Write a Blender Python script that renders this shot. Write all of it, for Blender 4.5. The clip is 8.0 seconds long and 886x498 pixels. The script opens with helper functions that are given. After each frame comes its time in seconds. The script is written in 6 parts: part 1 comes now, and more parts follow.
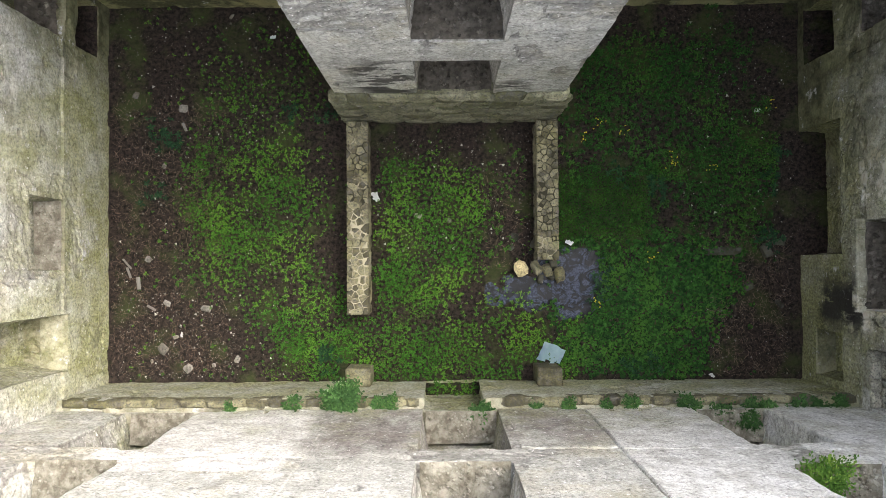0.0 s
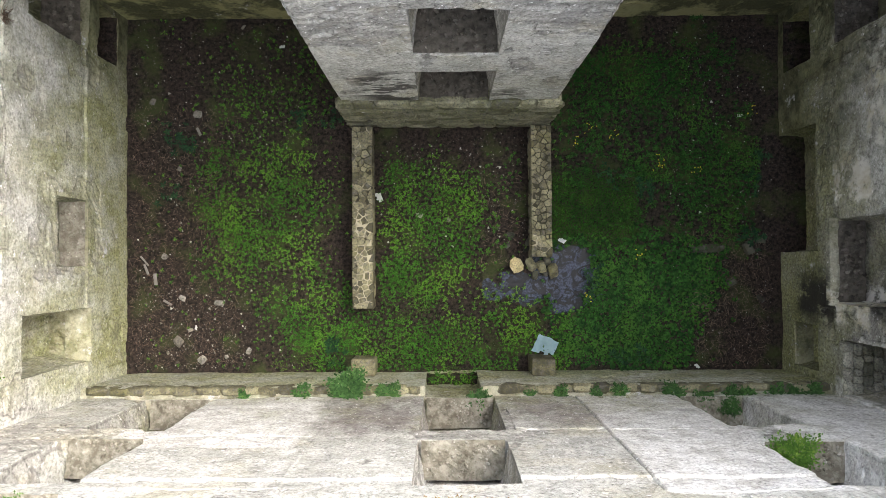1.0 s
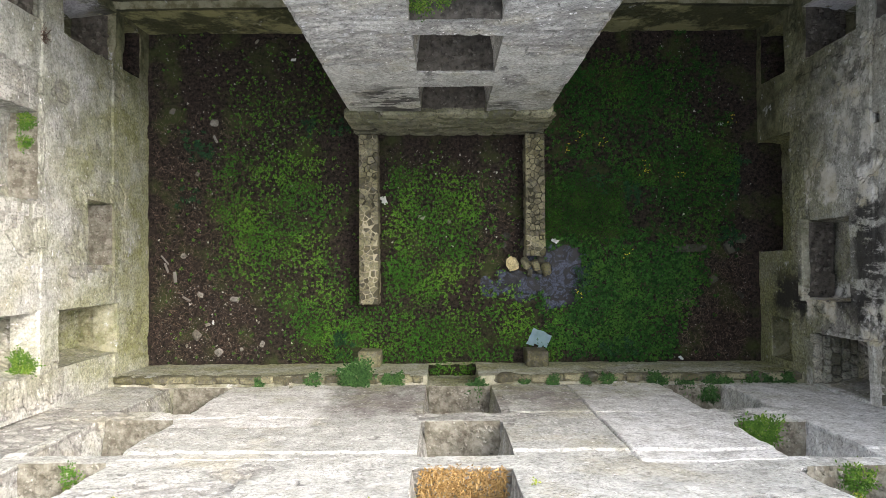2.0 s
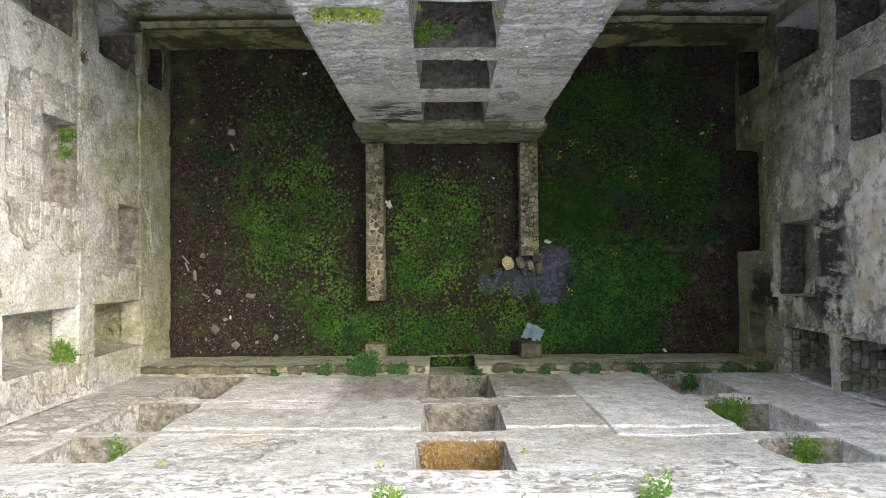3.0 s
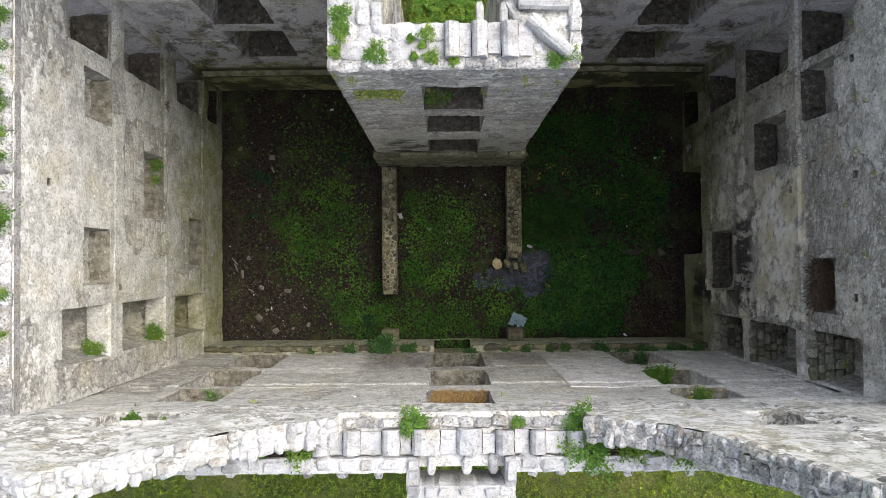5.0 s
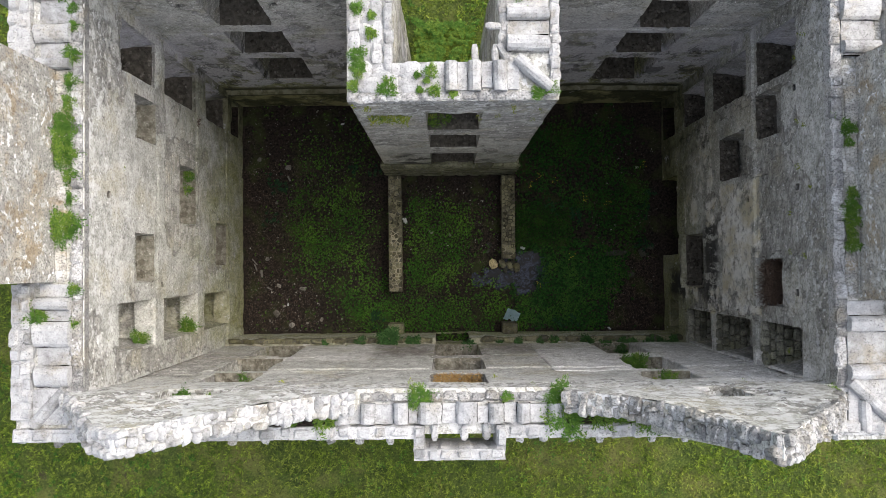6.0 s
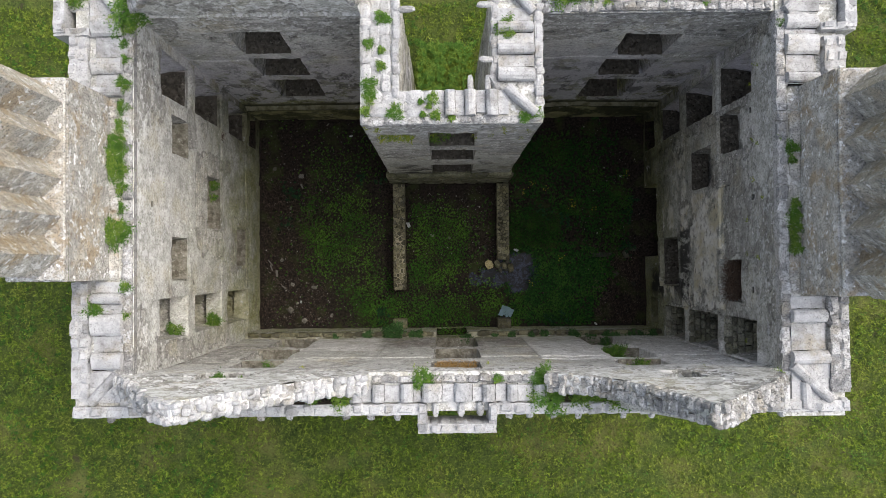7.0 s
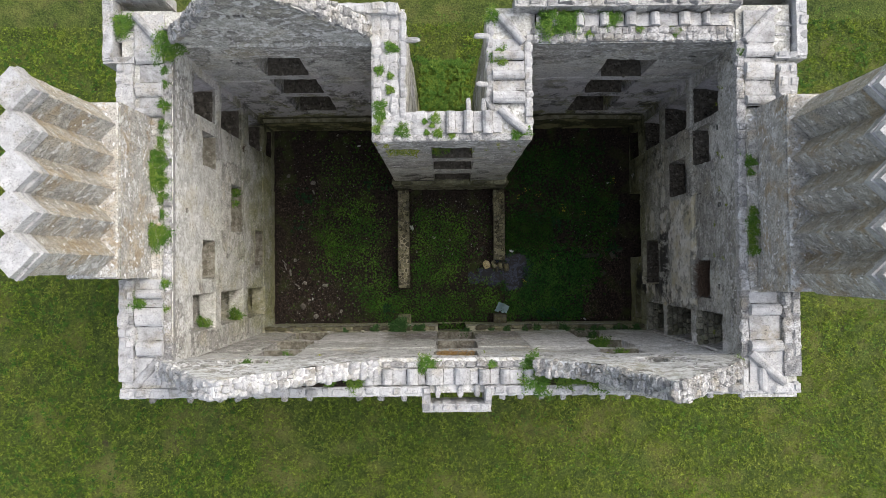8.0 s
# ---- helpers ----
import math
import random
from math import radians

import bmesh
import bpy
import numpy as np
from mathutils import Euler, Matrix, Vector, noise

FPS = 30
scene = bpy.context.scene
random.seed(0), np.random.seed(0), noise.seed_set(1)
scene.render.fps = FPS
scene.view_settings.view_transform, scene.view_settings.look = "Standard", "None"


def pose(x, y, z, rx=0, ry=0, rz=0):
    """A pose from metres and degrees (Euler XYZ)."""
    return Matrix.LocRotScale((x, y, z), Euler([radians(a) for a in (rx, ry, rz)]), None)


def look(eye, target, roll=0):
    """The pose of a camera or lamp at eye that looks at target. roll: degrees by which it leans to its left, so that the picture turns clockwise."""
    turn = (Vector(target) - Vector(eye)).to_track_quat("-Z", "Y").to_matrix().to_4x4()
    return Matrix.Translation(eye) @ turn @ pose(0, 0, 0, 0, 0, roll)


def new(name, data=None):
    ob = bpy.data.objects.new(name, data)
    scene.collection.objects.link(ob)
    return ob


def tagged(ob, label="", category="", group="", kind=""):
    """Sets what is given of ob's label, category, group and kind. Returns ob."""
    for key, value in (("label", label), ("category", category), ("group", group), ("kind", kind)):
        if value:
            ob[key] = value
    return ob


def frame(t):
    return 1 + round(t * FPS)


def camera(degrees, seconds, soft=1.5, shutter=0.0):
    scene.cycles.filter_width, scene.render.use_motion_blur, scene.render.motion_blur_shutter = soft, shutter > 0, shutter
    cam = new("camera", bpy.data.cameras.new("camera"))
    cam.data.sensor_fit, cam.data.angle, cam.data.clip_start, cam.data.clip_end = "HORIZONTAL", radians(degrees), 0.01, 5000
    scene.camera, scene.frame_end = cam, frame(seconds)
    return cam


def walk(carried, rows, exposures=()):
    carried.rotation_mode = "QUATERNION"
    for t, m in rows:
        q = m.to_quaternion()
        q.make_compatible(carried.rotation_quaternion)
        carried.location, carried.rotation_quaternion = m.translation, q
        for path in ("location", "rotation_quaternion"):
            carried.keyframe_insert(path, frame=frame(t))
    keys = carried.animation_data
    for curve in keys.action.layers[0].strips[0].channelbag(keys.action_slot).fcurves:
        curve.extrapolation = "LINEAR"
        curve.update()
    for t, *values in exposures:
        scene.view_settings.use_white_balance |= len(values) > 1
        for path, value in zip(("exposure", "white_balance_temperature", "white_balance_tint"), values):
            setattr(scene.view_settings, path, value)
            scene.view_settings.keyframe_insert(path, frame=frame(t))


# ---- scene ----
cam = camera(62.4, 8.0, soft=0.35)
METRES, EYE, TILT, LEAN, TURN = 15.7, 16.6, -90.0, 0.0, 0.0
ROWS = [
    (0.0, 0.0, 0.0, 0.0, 0.01, 1.0, 0.39),
    (0.5, 0.0003, -0.0294, -0.0031, -0.0, 1.03, 0.4),
    (1.0, 0.0005, -0.0616, -0.0056, 0.03, 1.06, 0.41),
    (1.5, -0.0006, -0.1009, -0.0069, 0.02, 1.08, 0.43),
    (3.0, -0.0007, -0.2321, -0.0105, 0.08, 1.14, 0.45),
    (3.5, -0.0009, -0.2949, -0.0105, 0.11, 1.15, 0.43),
    (4.0, -0.0022, -0.3714, -0.0091, 0.09, 1.11, 0.48),
    (4.5, -0.0026, -0.4479, -0.0101, 0.09, 1.16, 0.5),
    (6.0, -0.0038, -0.6841, -0.0108, 0.13, 1.22, 0.57),
    (6.5, -0.0031, -0.7606, -0.0112, 0.14, 1.25, 0.58),
    (7.0, -0.0027, -0.8411, -0.0113, 0.16, 1.28, 0.57),
    (7.5, -0.003, -0.9186, -0.0117, 0.16, 1.29, 0.56),
    (8.0, -0.0047, -0.9996, -0.0124, 0.16, 1.3, 0.54),
]
walk(cam, [(t, pose(0, 0, EYE, TILT, LEAN, TURN) @ pose(METRES * x, METRES * y, METRES * z, 90 + pitch, roll, yaw)) for t, x, y, z, yaw, pitch, roll in ROWS],
     exposures=[(0.0, 2.3), (1.5, 2.05), (3.0, 1.64), (4.5, 1.02), (6.0, 0.7), (6.5, 0.61), (8.0, 0.45)])

# ---- world, sun, exposure ----
world = bpy.data.worlds.new("overcast_sky")
scene.world = world
world.use_nodes = True
wn = world.node_tree.nodes
sky = wn.new("ShaderNodeTexSky")
sky.sky_type = "NISHITA"
sky.sun_disc = False
sky.sun_elevation, sky.sun_rotation = radians(52), radians(61)
sky.air_density, sky.dust_density, sky.ozone_density = 1.0, 5.0, 1.0
wn["Background"].inputs[1].default_value = 0.22
grey = wn.new("ShaderNodeHueSaturation")
grey.inputs["Saturation"].default_value = 0.6
world.node_tree.links.new(sky.outputs[0], grey.inputs["Color"])
world.node_tree.links.new(grey.outputs[0], wn["Background"].inputs[0])
sun = new("overcast_sun", bpy.data.lights.new("overcast_sun", "SUN"))
sun.data.energy, sun.data.angle, sun.data.color = 0.55, radians(110), (1.0, 0.98, 0.95)
sun.matrix_world = look((11.5, 6.5, 22.0), (0, 0, 6))


# ---- materials ----
class Mat:
    """A node material with short ways to chain its nodes."""

    def __init__(self, name, rough=0.9):
        self.m = bpy.data.materials.new(name)
        self.m.use_nodes = True
        self.n, self.l = self.m.node_tree.nodes, self.m.node_tree.links
        self.b = self.n["Principled BSDF"]
        self.b.inputs["Roughness"].default_value = rough
        self.b.inputs["Specular IOR Level"].default_value = 0.25
        self.geo = self.n.new("ShaderNodeNewGeometry")
        self.pos = self.geo.outputs["Position"]

    def put(self, value, socket):
        if isinstance(value, bpy.types.NodeSocket):
            self.l.new(value, socket)
        elif value is not None:
            socket.default_value = value

    def scaled(self, sx, sy, sz, off=(0, 0, 0)):
        k = self.n.new("ShaderNodeMapping")
        k.inputs["Scale"].default_value = (sx, sy, sz)
        k.inputs["Location"].default_value = off
        self.l.new(self.pos, k.inputs[0])
        return k.outputs[0]

    def noise(self, scale, detail=5, vec=None, rough=0.6, dist=0.0):
        k = self.n.new("ShaderNodeTexNoise")
        k.inputs["Scale"].default_value, k.inputs["Detail"].default_value = scale, detail
        k.inputs["Roughness"].default_value, k.inputs["Distortion"].default_value = rough, dist
        self.l.new(vec or self.pos, k.inputs["Vector"])
        return k.outputs["Fac"]

    def cells(self, scale, feature="F1", vec=None, out="Distance"):
        k = self.n.new("ShaderNodeTexVoronoi")
        k.feature = feature
        k.inputs["Scale"].default_value = scale
        self.l.new(vec or self.pos, k.inputs["Vector"])
        return k.outputs[out]

    def ramp(self, fac, *stops):
        k = self.n.new("ShaderNodeValToRGB")
        e = k.color_ramp.elements
        while len(e) < len(stops):
            e.new(0.5)
        for item, (p, c) in zip(e, stops):
            item.position = p
            item.color = (c, c, c, 1) if isinstance(c, (int, float)) else (*c, 1)
        self.l.new(fac, k.inputs[0])
        return k.outputs[0]

    def mix(self, fac, a, b, kind="MIX"):
        k = self.n.new("ShaderNodeMix")
        k.data_type, k.blend_type = "RGBA", kind
        self.put(fac, k.inputs[0])
        self.put((*a, 1) if isinstance(a, tuple) else a, k.inputs[6])
        self.put((*b, 1) if isinstance(b, tuple) else b, k.inputs[7])
        return k.outputs[2]

    def math(self, op, a, b=0.0, clamp=False):
        k = self.n.new("ShaderNodeMath")
        k.operation, k.use_clamp = op, clamp
        self.put(a, k.inputs[0])
        self.put(b, k.inputs[1])
        return k.outputs[0]

    def span(self, value, a, b):
        """0 at a, 1 at b, clamped."""
        k = self.n.new("ShaderNodeMapRange")
        k.inputs[1].default_value, k.inputs[2].default_value = a, b
        self.l.new(value, k.inputs[0])
        return k.outputs[0]

    def axis(self, which, normal=False):
        k = self.n.new("ShaderNodeSeparateXYZ")
        self.l.new(self.geo.outputs["Normal"] if normal else self.pos, k.inputs[0])
        return k.outputs[which]

    def attribute(self, name):
        k = self.n.new("ShaderNodeAttribute")
        k.attribute_name = name
        return k.outputs["Fac"]

    def island(self):
        return self.geo.outputs["Random Per Island"]

    def object_random(self):
        return self.n.new("ShaderNodeObjectInfo").outputs["Random"]

    def done(self, colour, height=None, strength=0.5, distance=0.02):
        self.put((*colour, 1) if isinstance(colour, tuple) else colour, self.b.inputs["Base Color"])
        if height is not None:
            k = self.n.new("ShaderNodeBump")
            k.inputs["Strength"].default_value, k.inputs["Distance"].default_value = strength, distance
            self.l.new(height, k.inputs["Height"])
            self.l.new(k.outputs[0], self.b.inputs["Normal"])
        return self.m


def lichen_over(k, base, amount, scale=5.0):
    """White crusty lichen in blotches, thickest on what faces up."""
    up = k.span(k.axis(2, True), 0.2, 0.8)
    spots = k.math("ADD", k.math("MULTIPLY", k.noise(scale, 10, rough=0.75), 0.7), k.math("MULTIPLY", k.noise(scale * 0.25, 4), 0.45))
    reach = k.math("ADD", spots, k.math("MULTIPLY", up, amount))
    mask = k.span(reach, 0.70, 0.76)
    white = k.mix(k.span(k.noise(scale * 6, 5, rough=0.7), 0.40, 0.58), (0.33, 0.33, 0.325), (0.56, 0.56, 0.56))
    return k.mix(mask, base, white), mask


def patch(k, x, y, z, soft=0.25, wobble=0.9, scale=1.6):
    """1 inside a box of the place, with a ragged edge; each side is (from, to)."""
    rag = k.math("MULTIPLY", k.math("SUBTRACT", k.noise(scale, 6), 0.5), wobble)
    out = None
    for i, side in enumerate((x, y, z)):
        if side is None:
            continue
        v = k.math("ADD", k.axis(i), rag)
        m = k.math("MULTIPLY", k.span(v, side[0] - soft, side[0] + soft), k.span(v, side[1] + soft, side[1] - soft))
        out = m if out is None else k.math("MULTIPLY", out, m)
    return out


def make_render(name, streaks, damp_share):
    """Old lime plaster, cloudy with damp and algae, fallen off coursed rubble in places."""
    k = Mat(name, 0.93)
    x, y, z = k.axis(0), k.axis(1), k.axis(2)
    big, mid, fine = k.noise(0.5, 6), k.noise(2.4, 9, rough=0.7), k.noise(17, 8, rough=0.75)
    bare, gap, tone = k.attribute("bare"), k.attribute("joint"), k.attribute("tone")
    # bare rubble where the plaster has gone
    rubble = k.mix(tone, (0.25, 0.243, 0.225), (0.53, 0.52, 0.48))
    rubble = k.mix(k.math("MULTIPLY", k.span(mid, 0.55, 0.42), 0.5), rubble, (0.24, 0.235, 0.22))
    rubble = k.mix(k.math("MULTIPLY", k.span(gap, 0.4, 0.95), 0.55), rubble, (0.14, 0.135, 0.12))
    lime = k.mix(k.span(mid, 0.38, 0.60), (0.40, 0.40, 0.365), (0.60, 0.60, 0.565))
    lime = k.mix(k.math("MULTIPLY", k.span(k.noise(7.0, 9, rough=0.77), 0.49, 0.60), 0.6), lime, (0.36, 0.35, 0.31))
    col = k.mix(bare, lime, rubble)
    # grey and ochre clouds of damp
    col = k.mix(k.math("MULTIPLY", k.span(k.noise(0.9, 7), 0.52, 0.64), 0.35), col, (0.44, 0.39, 0.25))
    col = k.mix(k.math("MULTIPLY", k.span(k.noise(1.3, 8, k.scaled(1, 1, 0.7, (7, 3, 1)), 0.7), 0.50, 0.64), 0.5), col, (0.24, 0.235, 0.215))
    # yellow-green algae of the western wall, grey clouds over eastern, dark olive over northern
    cloud = k.noise(0.75, 7, k.scaled(1, 1, 0.6, (2, 9, 4)), 0.66)
    inner = k.span(y, -2.7, -2.5)
    at_west = k.math("MULTIPLY", k.math("MULTIPLY", k.span(x, -6.9, -7.5), inner), k.span(z, 9.5, 2.0))
    col = k.mix(k.math("MULTIPLY", k.math("MULTIPLY", at_west, k.span(cloud, 0.40, 0.60)), 0.6), col, k.mix(k.span(mid, 0.40, 0.56), (0.25, 0.265, 0.125), (0.50, 0.495, 0.33)))
    blot = k.math("MULTIPLY", k.span(k.noise(1.7, 8, k.scaled(1, 1, 0.55, (8, 5, 2)), 0.7), 0.50, 0.60), k.math("MULTIPLY", k.span(x, -6.9, -7.5), k.span(z, 6.5, 1.5)))
    col = k.mix(k.math("MULTIPLY", k.math("MULTIPLY", blot, inner), 0.65), col, (0.19, 0.20, 0.085))
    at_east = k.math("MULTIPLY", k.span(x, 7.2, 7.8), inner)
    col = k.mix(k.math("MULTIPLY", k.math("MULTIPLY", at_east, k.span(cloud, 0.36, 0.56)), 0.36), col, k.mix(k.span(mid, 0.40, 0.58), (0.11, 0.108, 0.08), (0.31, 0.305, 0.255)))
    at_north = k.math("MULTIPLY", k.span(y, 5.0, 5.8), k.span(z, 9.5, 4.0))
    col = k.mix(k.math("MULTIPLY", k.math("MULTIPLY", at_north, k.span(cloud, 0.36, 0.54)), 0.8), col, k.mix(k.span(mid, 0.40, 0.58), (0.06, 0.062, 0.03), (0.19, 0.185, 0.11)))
    # darker olive clouds towards the foot of the eastern wall
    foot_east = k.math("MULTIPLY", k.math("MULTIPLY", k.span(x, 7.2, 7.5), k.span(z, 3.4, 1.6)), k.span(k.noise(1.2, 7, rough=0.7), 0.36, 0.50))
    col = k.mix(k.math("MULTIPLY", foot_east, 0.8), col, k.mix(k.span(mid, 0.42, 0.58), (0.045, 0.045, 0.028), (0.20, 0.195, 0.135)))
    # cracks: the lip of the plaster, and long thin ones
    lip = k.span(k.math("ABSOLUTE", k.math("SUBTRACT", bare, 0.55)), 0.42, 0.2)
    crack = k.span(k.math("ABSOLUTE", k.math("SUBTRACT", k.noise(0.6, 6, k.scaled(1, 1, 1.6, (4, 4, 4)), 0.5), 0.5)), 0.003, 0.0008)
    crack = k.math("MAXIMUM", k.math("MULTIPLY", lip, 0.4), k.math("MULTIPLY", crack, 0.45))
    col = k.mix(crack, col, (0.06, 0.055, 0.05))
    # limewash left on parts of the southern wall, and the stained bay of plaster in its middle
    for xs, zs in (((2.75, 5.1), (2.3, 8.6)), ((-5.4, -2.3), (2.3, 6.4)), ((5.6, 8.3), (2.3, 11.0))):
        col = k.mix(k.math("MULTIPLY", patch(k, xs, (-4.0, -2.5), zs, 0.03, 0.2), 0.9), col, k.mix(k.span(mid, 0.40, 0.56), (0.52, 0.51, 0.475), (0.76, 0.75, 0.73)))
    for xs, zs in (((-2.2, -0.35), (2.3, 5.6)), ((1.0, 2.7), (2.3, 4.9))):
        m = k.math("MULTIPLY", patch(k, xs, (-4.0, -2.5), zs, 0.35, 1.2), k.span(k.noise(1.2, 8, k.scaled(1, 1, 0.6), 0.7), 0.34, 0.50))
        col = k.mix(k.math("MULTIPLY", m, 0.8), col, k.mix(k.span(mid, 0.38, 0.6), (0.15, 0.13, 0.125), (0.31, 0.28, 0.265)))
    # rain streaks that run down the faces, dark and pale
    streak = k.noise(2.4, 9, k.scaled(2.6, 2.6, 0.16), 0.76)
    col = k.mix(k.math("MULTIPLY", k.span(streak, 0.53, 0.68), streaks), col, (0.20, 0.195, 0.18))
    pale = k.noise(3.0, 8, k.scaled(2.8, 2.8, 0.22, (5, 1, 8)), 0.74)
    col = k.mix(k.math("MULTIPLY", k.span(pale, 0.57, 0.64), 0.13), col, (0.66, 0.655, 0.63))
    # grey flecks where the skin of the plaster has worn, pits, chips and pale specks
    fleck = k.math("MULTIPLY", k.span(k.noise(6.5, 9, k.scaled(1, 1, 1, (1, 6, 3)), 0.8), 0.55, 0.60), k.span(k.noise(0.8, 5, k.scaled(1, 1, 1, (9, 1, 5))), 0.40, 0.56))
    col = k.mix(k.math("MULTIPLY", fleck, 0.6), col, (0.21, 0.20, 0.18))
    pits = k.math("SUBTRACT", k.noise(12.0, 7, rough=0.7), k.math("MULTIPLY", k.span(z, 6.0, 10.0), 0.02))
    pits = k.span(pits, 0.375, 0.35)
    col = k.mix(k.math("MULTIPLY", pits, 0.6), col, (0.10, 0.09, 0.08))
    specks = k.span(k.noise(12, 5, rough=0.6), 0.64, 0.66)
    col = k.mix(specks, col, (0.74, 0.74, 0.72))
    col = k.mix(0.9, col, k.ramp(fine, (0.36, 0.45), (0.5, 0.97), (0.6, 1.15)), "MULTIPLY")
    col = k.mix(0.6, col, k.ramp(k.noise(42, 6, rough=0.8), (0.36, 0.5), (0.48, 1.0), (0.62, 1.15)), "MULTIPLY")
    # algae climbing from the damp ground, thick on the northern wall's foot
    damp = k.math("ADD", k.span(z, 6.0, 0.0), k.math("MULTIPLY", k.math("SUBTRACT", k.noise(0.8, 8, rough=0.72), 0.5), 2.4))
    wet = k.math("MULTIPLY", k.span(y, 4.5, 6.0), k.span(z, 5.5, 1.0))
    damp = k.math("ADD", damp, k.math("MULTIPLY", wet, 0.5))
    col = k.mix(k.math("MULTIPLY", k.span(damp, 0.35, 1.05), damp_share), col, k.mix(k.span(fine, 0.42, 0.58), (0.12, 0.125, 0.04), (0.34, 0.35, 0.14)))
    black = k.noise(1.1, 8, k.scaled(1.0, 1.0, 1.6), 0.74)
    col = k.mix(k.math("MULTIPLY", k.math("MULTIPLY", k.span(black, 0.57, 0.64), k.span(z, 7.0, 2.5)), 0.45), col, (0.07, 0.068, 0.06))
    # soot beside the eastern hearth, bare lime above it
    soot = k.noise(1.5, 8, k.scaled(2.0, 2.0, 0.7), 0.7)
    for ys, zs in (((-1.6, 1.1), (4.2, 5.4)), ((-1.4, -0.4), (0.8, 2.4)), ((-1.2, -0.7), (2.0, 4.4))):
        m = k.math("MULTIPLY", patch(k, (7.0, 9.2), ys, zs, 0.25, 0.8, 2.2), k.span(soot, 0.43, 0.49))
        col = k.mix(k.math("MULTIPLY", m, 0.92), col, (0.025, 0.023, 0.022))
    for ys, zs in (((0.3, 2.0), (5.4, 8.2)), ((1.1, 2.0), (2.4, 3.7)), ((0.9, 1.7), (4.4, 5.1)), ((-1.4, -0.7), (2.3, 3.6)), ((2.0, 4.2), (3.6, 5.0)), ((-1.6, 0.7), (5.6, 8.2)), ((-1.7, -1.0), (4.6, 5.4))):
        m = k.math("MULTIPLY", patch(k, (7.0, 9.2), ys, zs, 0.04, 0.8, 1.8), k.span(mid, 0.43, 0.53))
        col = k.mix(k.math("MULTIPLY", m, 0.9), col, k.mix(k.span(k.noise(1.4, 7, k.scaled(1, 1, 0.6, (2, 7, 7)), 0.66), 0.44, 0.60), (0.72, 0.71, 0.665), (0.50, 0.455, 0.32)))
    # lilac-grey lime of the northern wall and of the corner jambs, with black drips, over an olive foot
    lilac = k.mix(k.span(fine, 0.40, 0.58), (0.40, 0.39, 0.42), (0.60, 0.59, 0.625))
    flake = k.span(k.noise(1.1, 8, k.scaled(1, 1, 1, (6, 2, 9)), 0.68), 0.43, 0.49)
    rear = k.span(y, 5.5, 5.8)
    m = k.math("MULTIPLY", k.math("MULTIPLY", rear, k.span(y, 6.3, 6.1)), k.math("MULTIPLY", k.span(z, 2.3, 2.6), k.span(z, 10.0, 7.0)))
    col = k.mix(k.math("MULTIPLY", k.math("MULTIPLY", m, flake), 0.75), col, lilac)
    for xs in ((-9.2, -7.72), (8.2, 9.8)):
        m = k.math("MULTIPLY", patch(k, xs, (5.35, 6.3), (1.5, 10.5), 0.1, 0.3), k.span(k.axis(1, True), -0.3, -0.7))
        col = k.mix(k.math("MULTIPLY", k.math("MULTIPLY", m, k.span(flake, -0.6, 1.0)), 0.9), col, lilac)
    drip = k.math("MULTIPLY", k.span(k.noise(1.5, 9, k.scaled(1.3, 1.3, 0.8, (3, 3, 3)), 0.76), 0.535, 0.56), k.math("MULTIPLY", rear, k.span(z, 9.0, 6.0)))
    col = k.mix(k.math("MULTIPLY", drip, 0.65), col, (0.04, 0.039, 0.034))
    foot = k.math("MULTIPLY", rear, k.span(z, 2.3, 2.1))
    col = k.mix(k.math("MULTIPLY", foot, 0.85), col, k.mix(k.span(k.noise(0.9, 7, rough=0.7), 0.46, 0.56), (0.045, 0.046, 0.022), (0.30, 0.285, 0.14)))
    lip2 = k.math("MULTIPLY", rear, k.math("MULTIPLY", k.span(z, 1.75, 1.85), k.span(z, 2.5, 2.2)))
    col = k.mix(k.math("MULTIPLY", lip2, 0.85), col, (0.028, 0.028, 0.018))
    # the corners and the low eastern wall, dark olive towards the ground
    low_olive = k.math("MULTIPLY", k.math("MAXIMUM", k.span(x, 7.6, 7.9), k.math("MULTIPLY", k.span(x, -7.3, -7.5), k.span(y, 3.6, 5.2))), k.math("MULTIPLY", k.span(z, 6.5, 2.5), k.math("MULTIPLY", k.span(y, 1.0, 3.5), k.span(k.axis(1, True), -0.7, -0.4))))
    col = k.mix(k.math("MULTIPLY", k.math("MULTIPLY", low_olive, k.span(cloud, 0.26, 0.46)), 0.9), col, k.mix(k.span(mid, 0.40, 0.6), (0.035, 0.038, 0.02), (0.15, 0.15, 0.085)))
    # moss on low ledges, soot streaks on the bay's face
    shelf = k.math("MULTIPLY", k.span(k.axis(2, True), 0.35, 0.8), k.span(z, 6.0, 3.0))
    col = k.mix(k.math("MULTIPLY", shelf, 0.6), col, k.mix(k.span(mid, 0.42, 0.56), (0.12, 0.115, 0.06), (0.30, 0.285, 0.20)))
    for xs, zs in (((-1.7, -0.45), (2.7, 4.6)), ((1.0, 1.7), (2.5, 3.3)), ((-1.5, -0.5), (2.3, 2.9))):
        m = k.math("MULTIPLY", patch(k, xs, (3.0, 3.5), zs, 0.2, 0.6, 2.0), k.span(k.noise(1.4, 7, k.scaled(0.8, 0.8, 2.2), 0.7), 0.47, 0.52))
        col = k.mix(k.math("MULTIPLY", m, 0.9), col, (0.035, 0.033, 0.03))
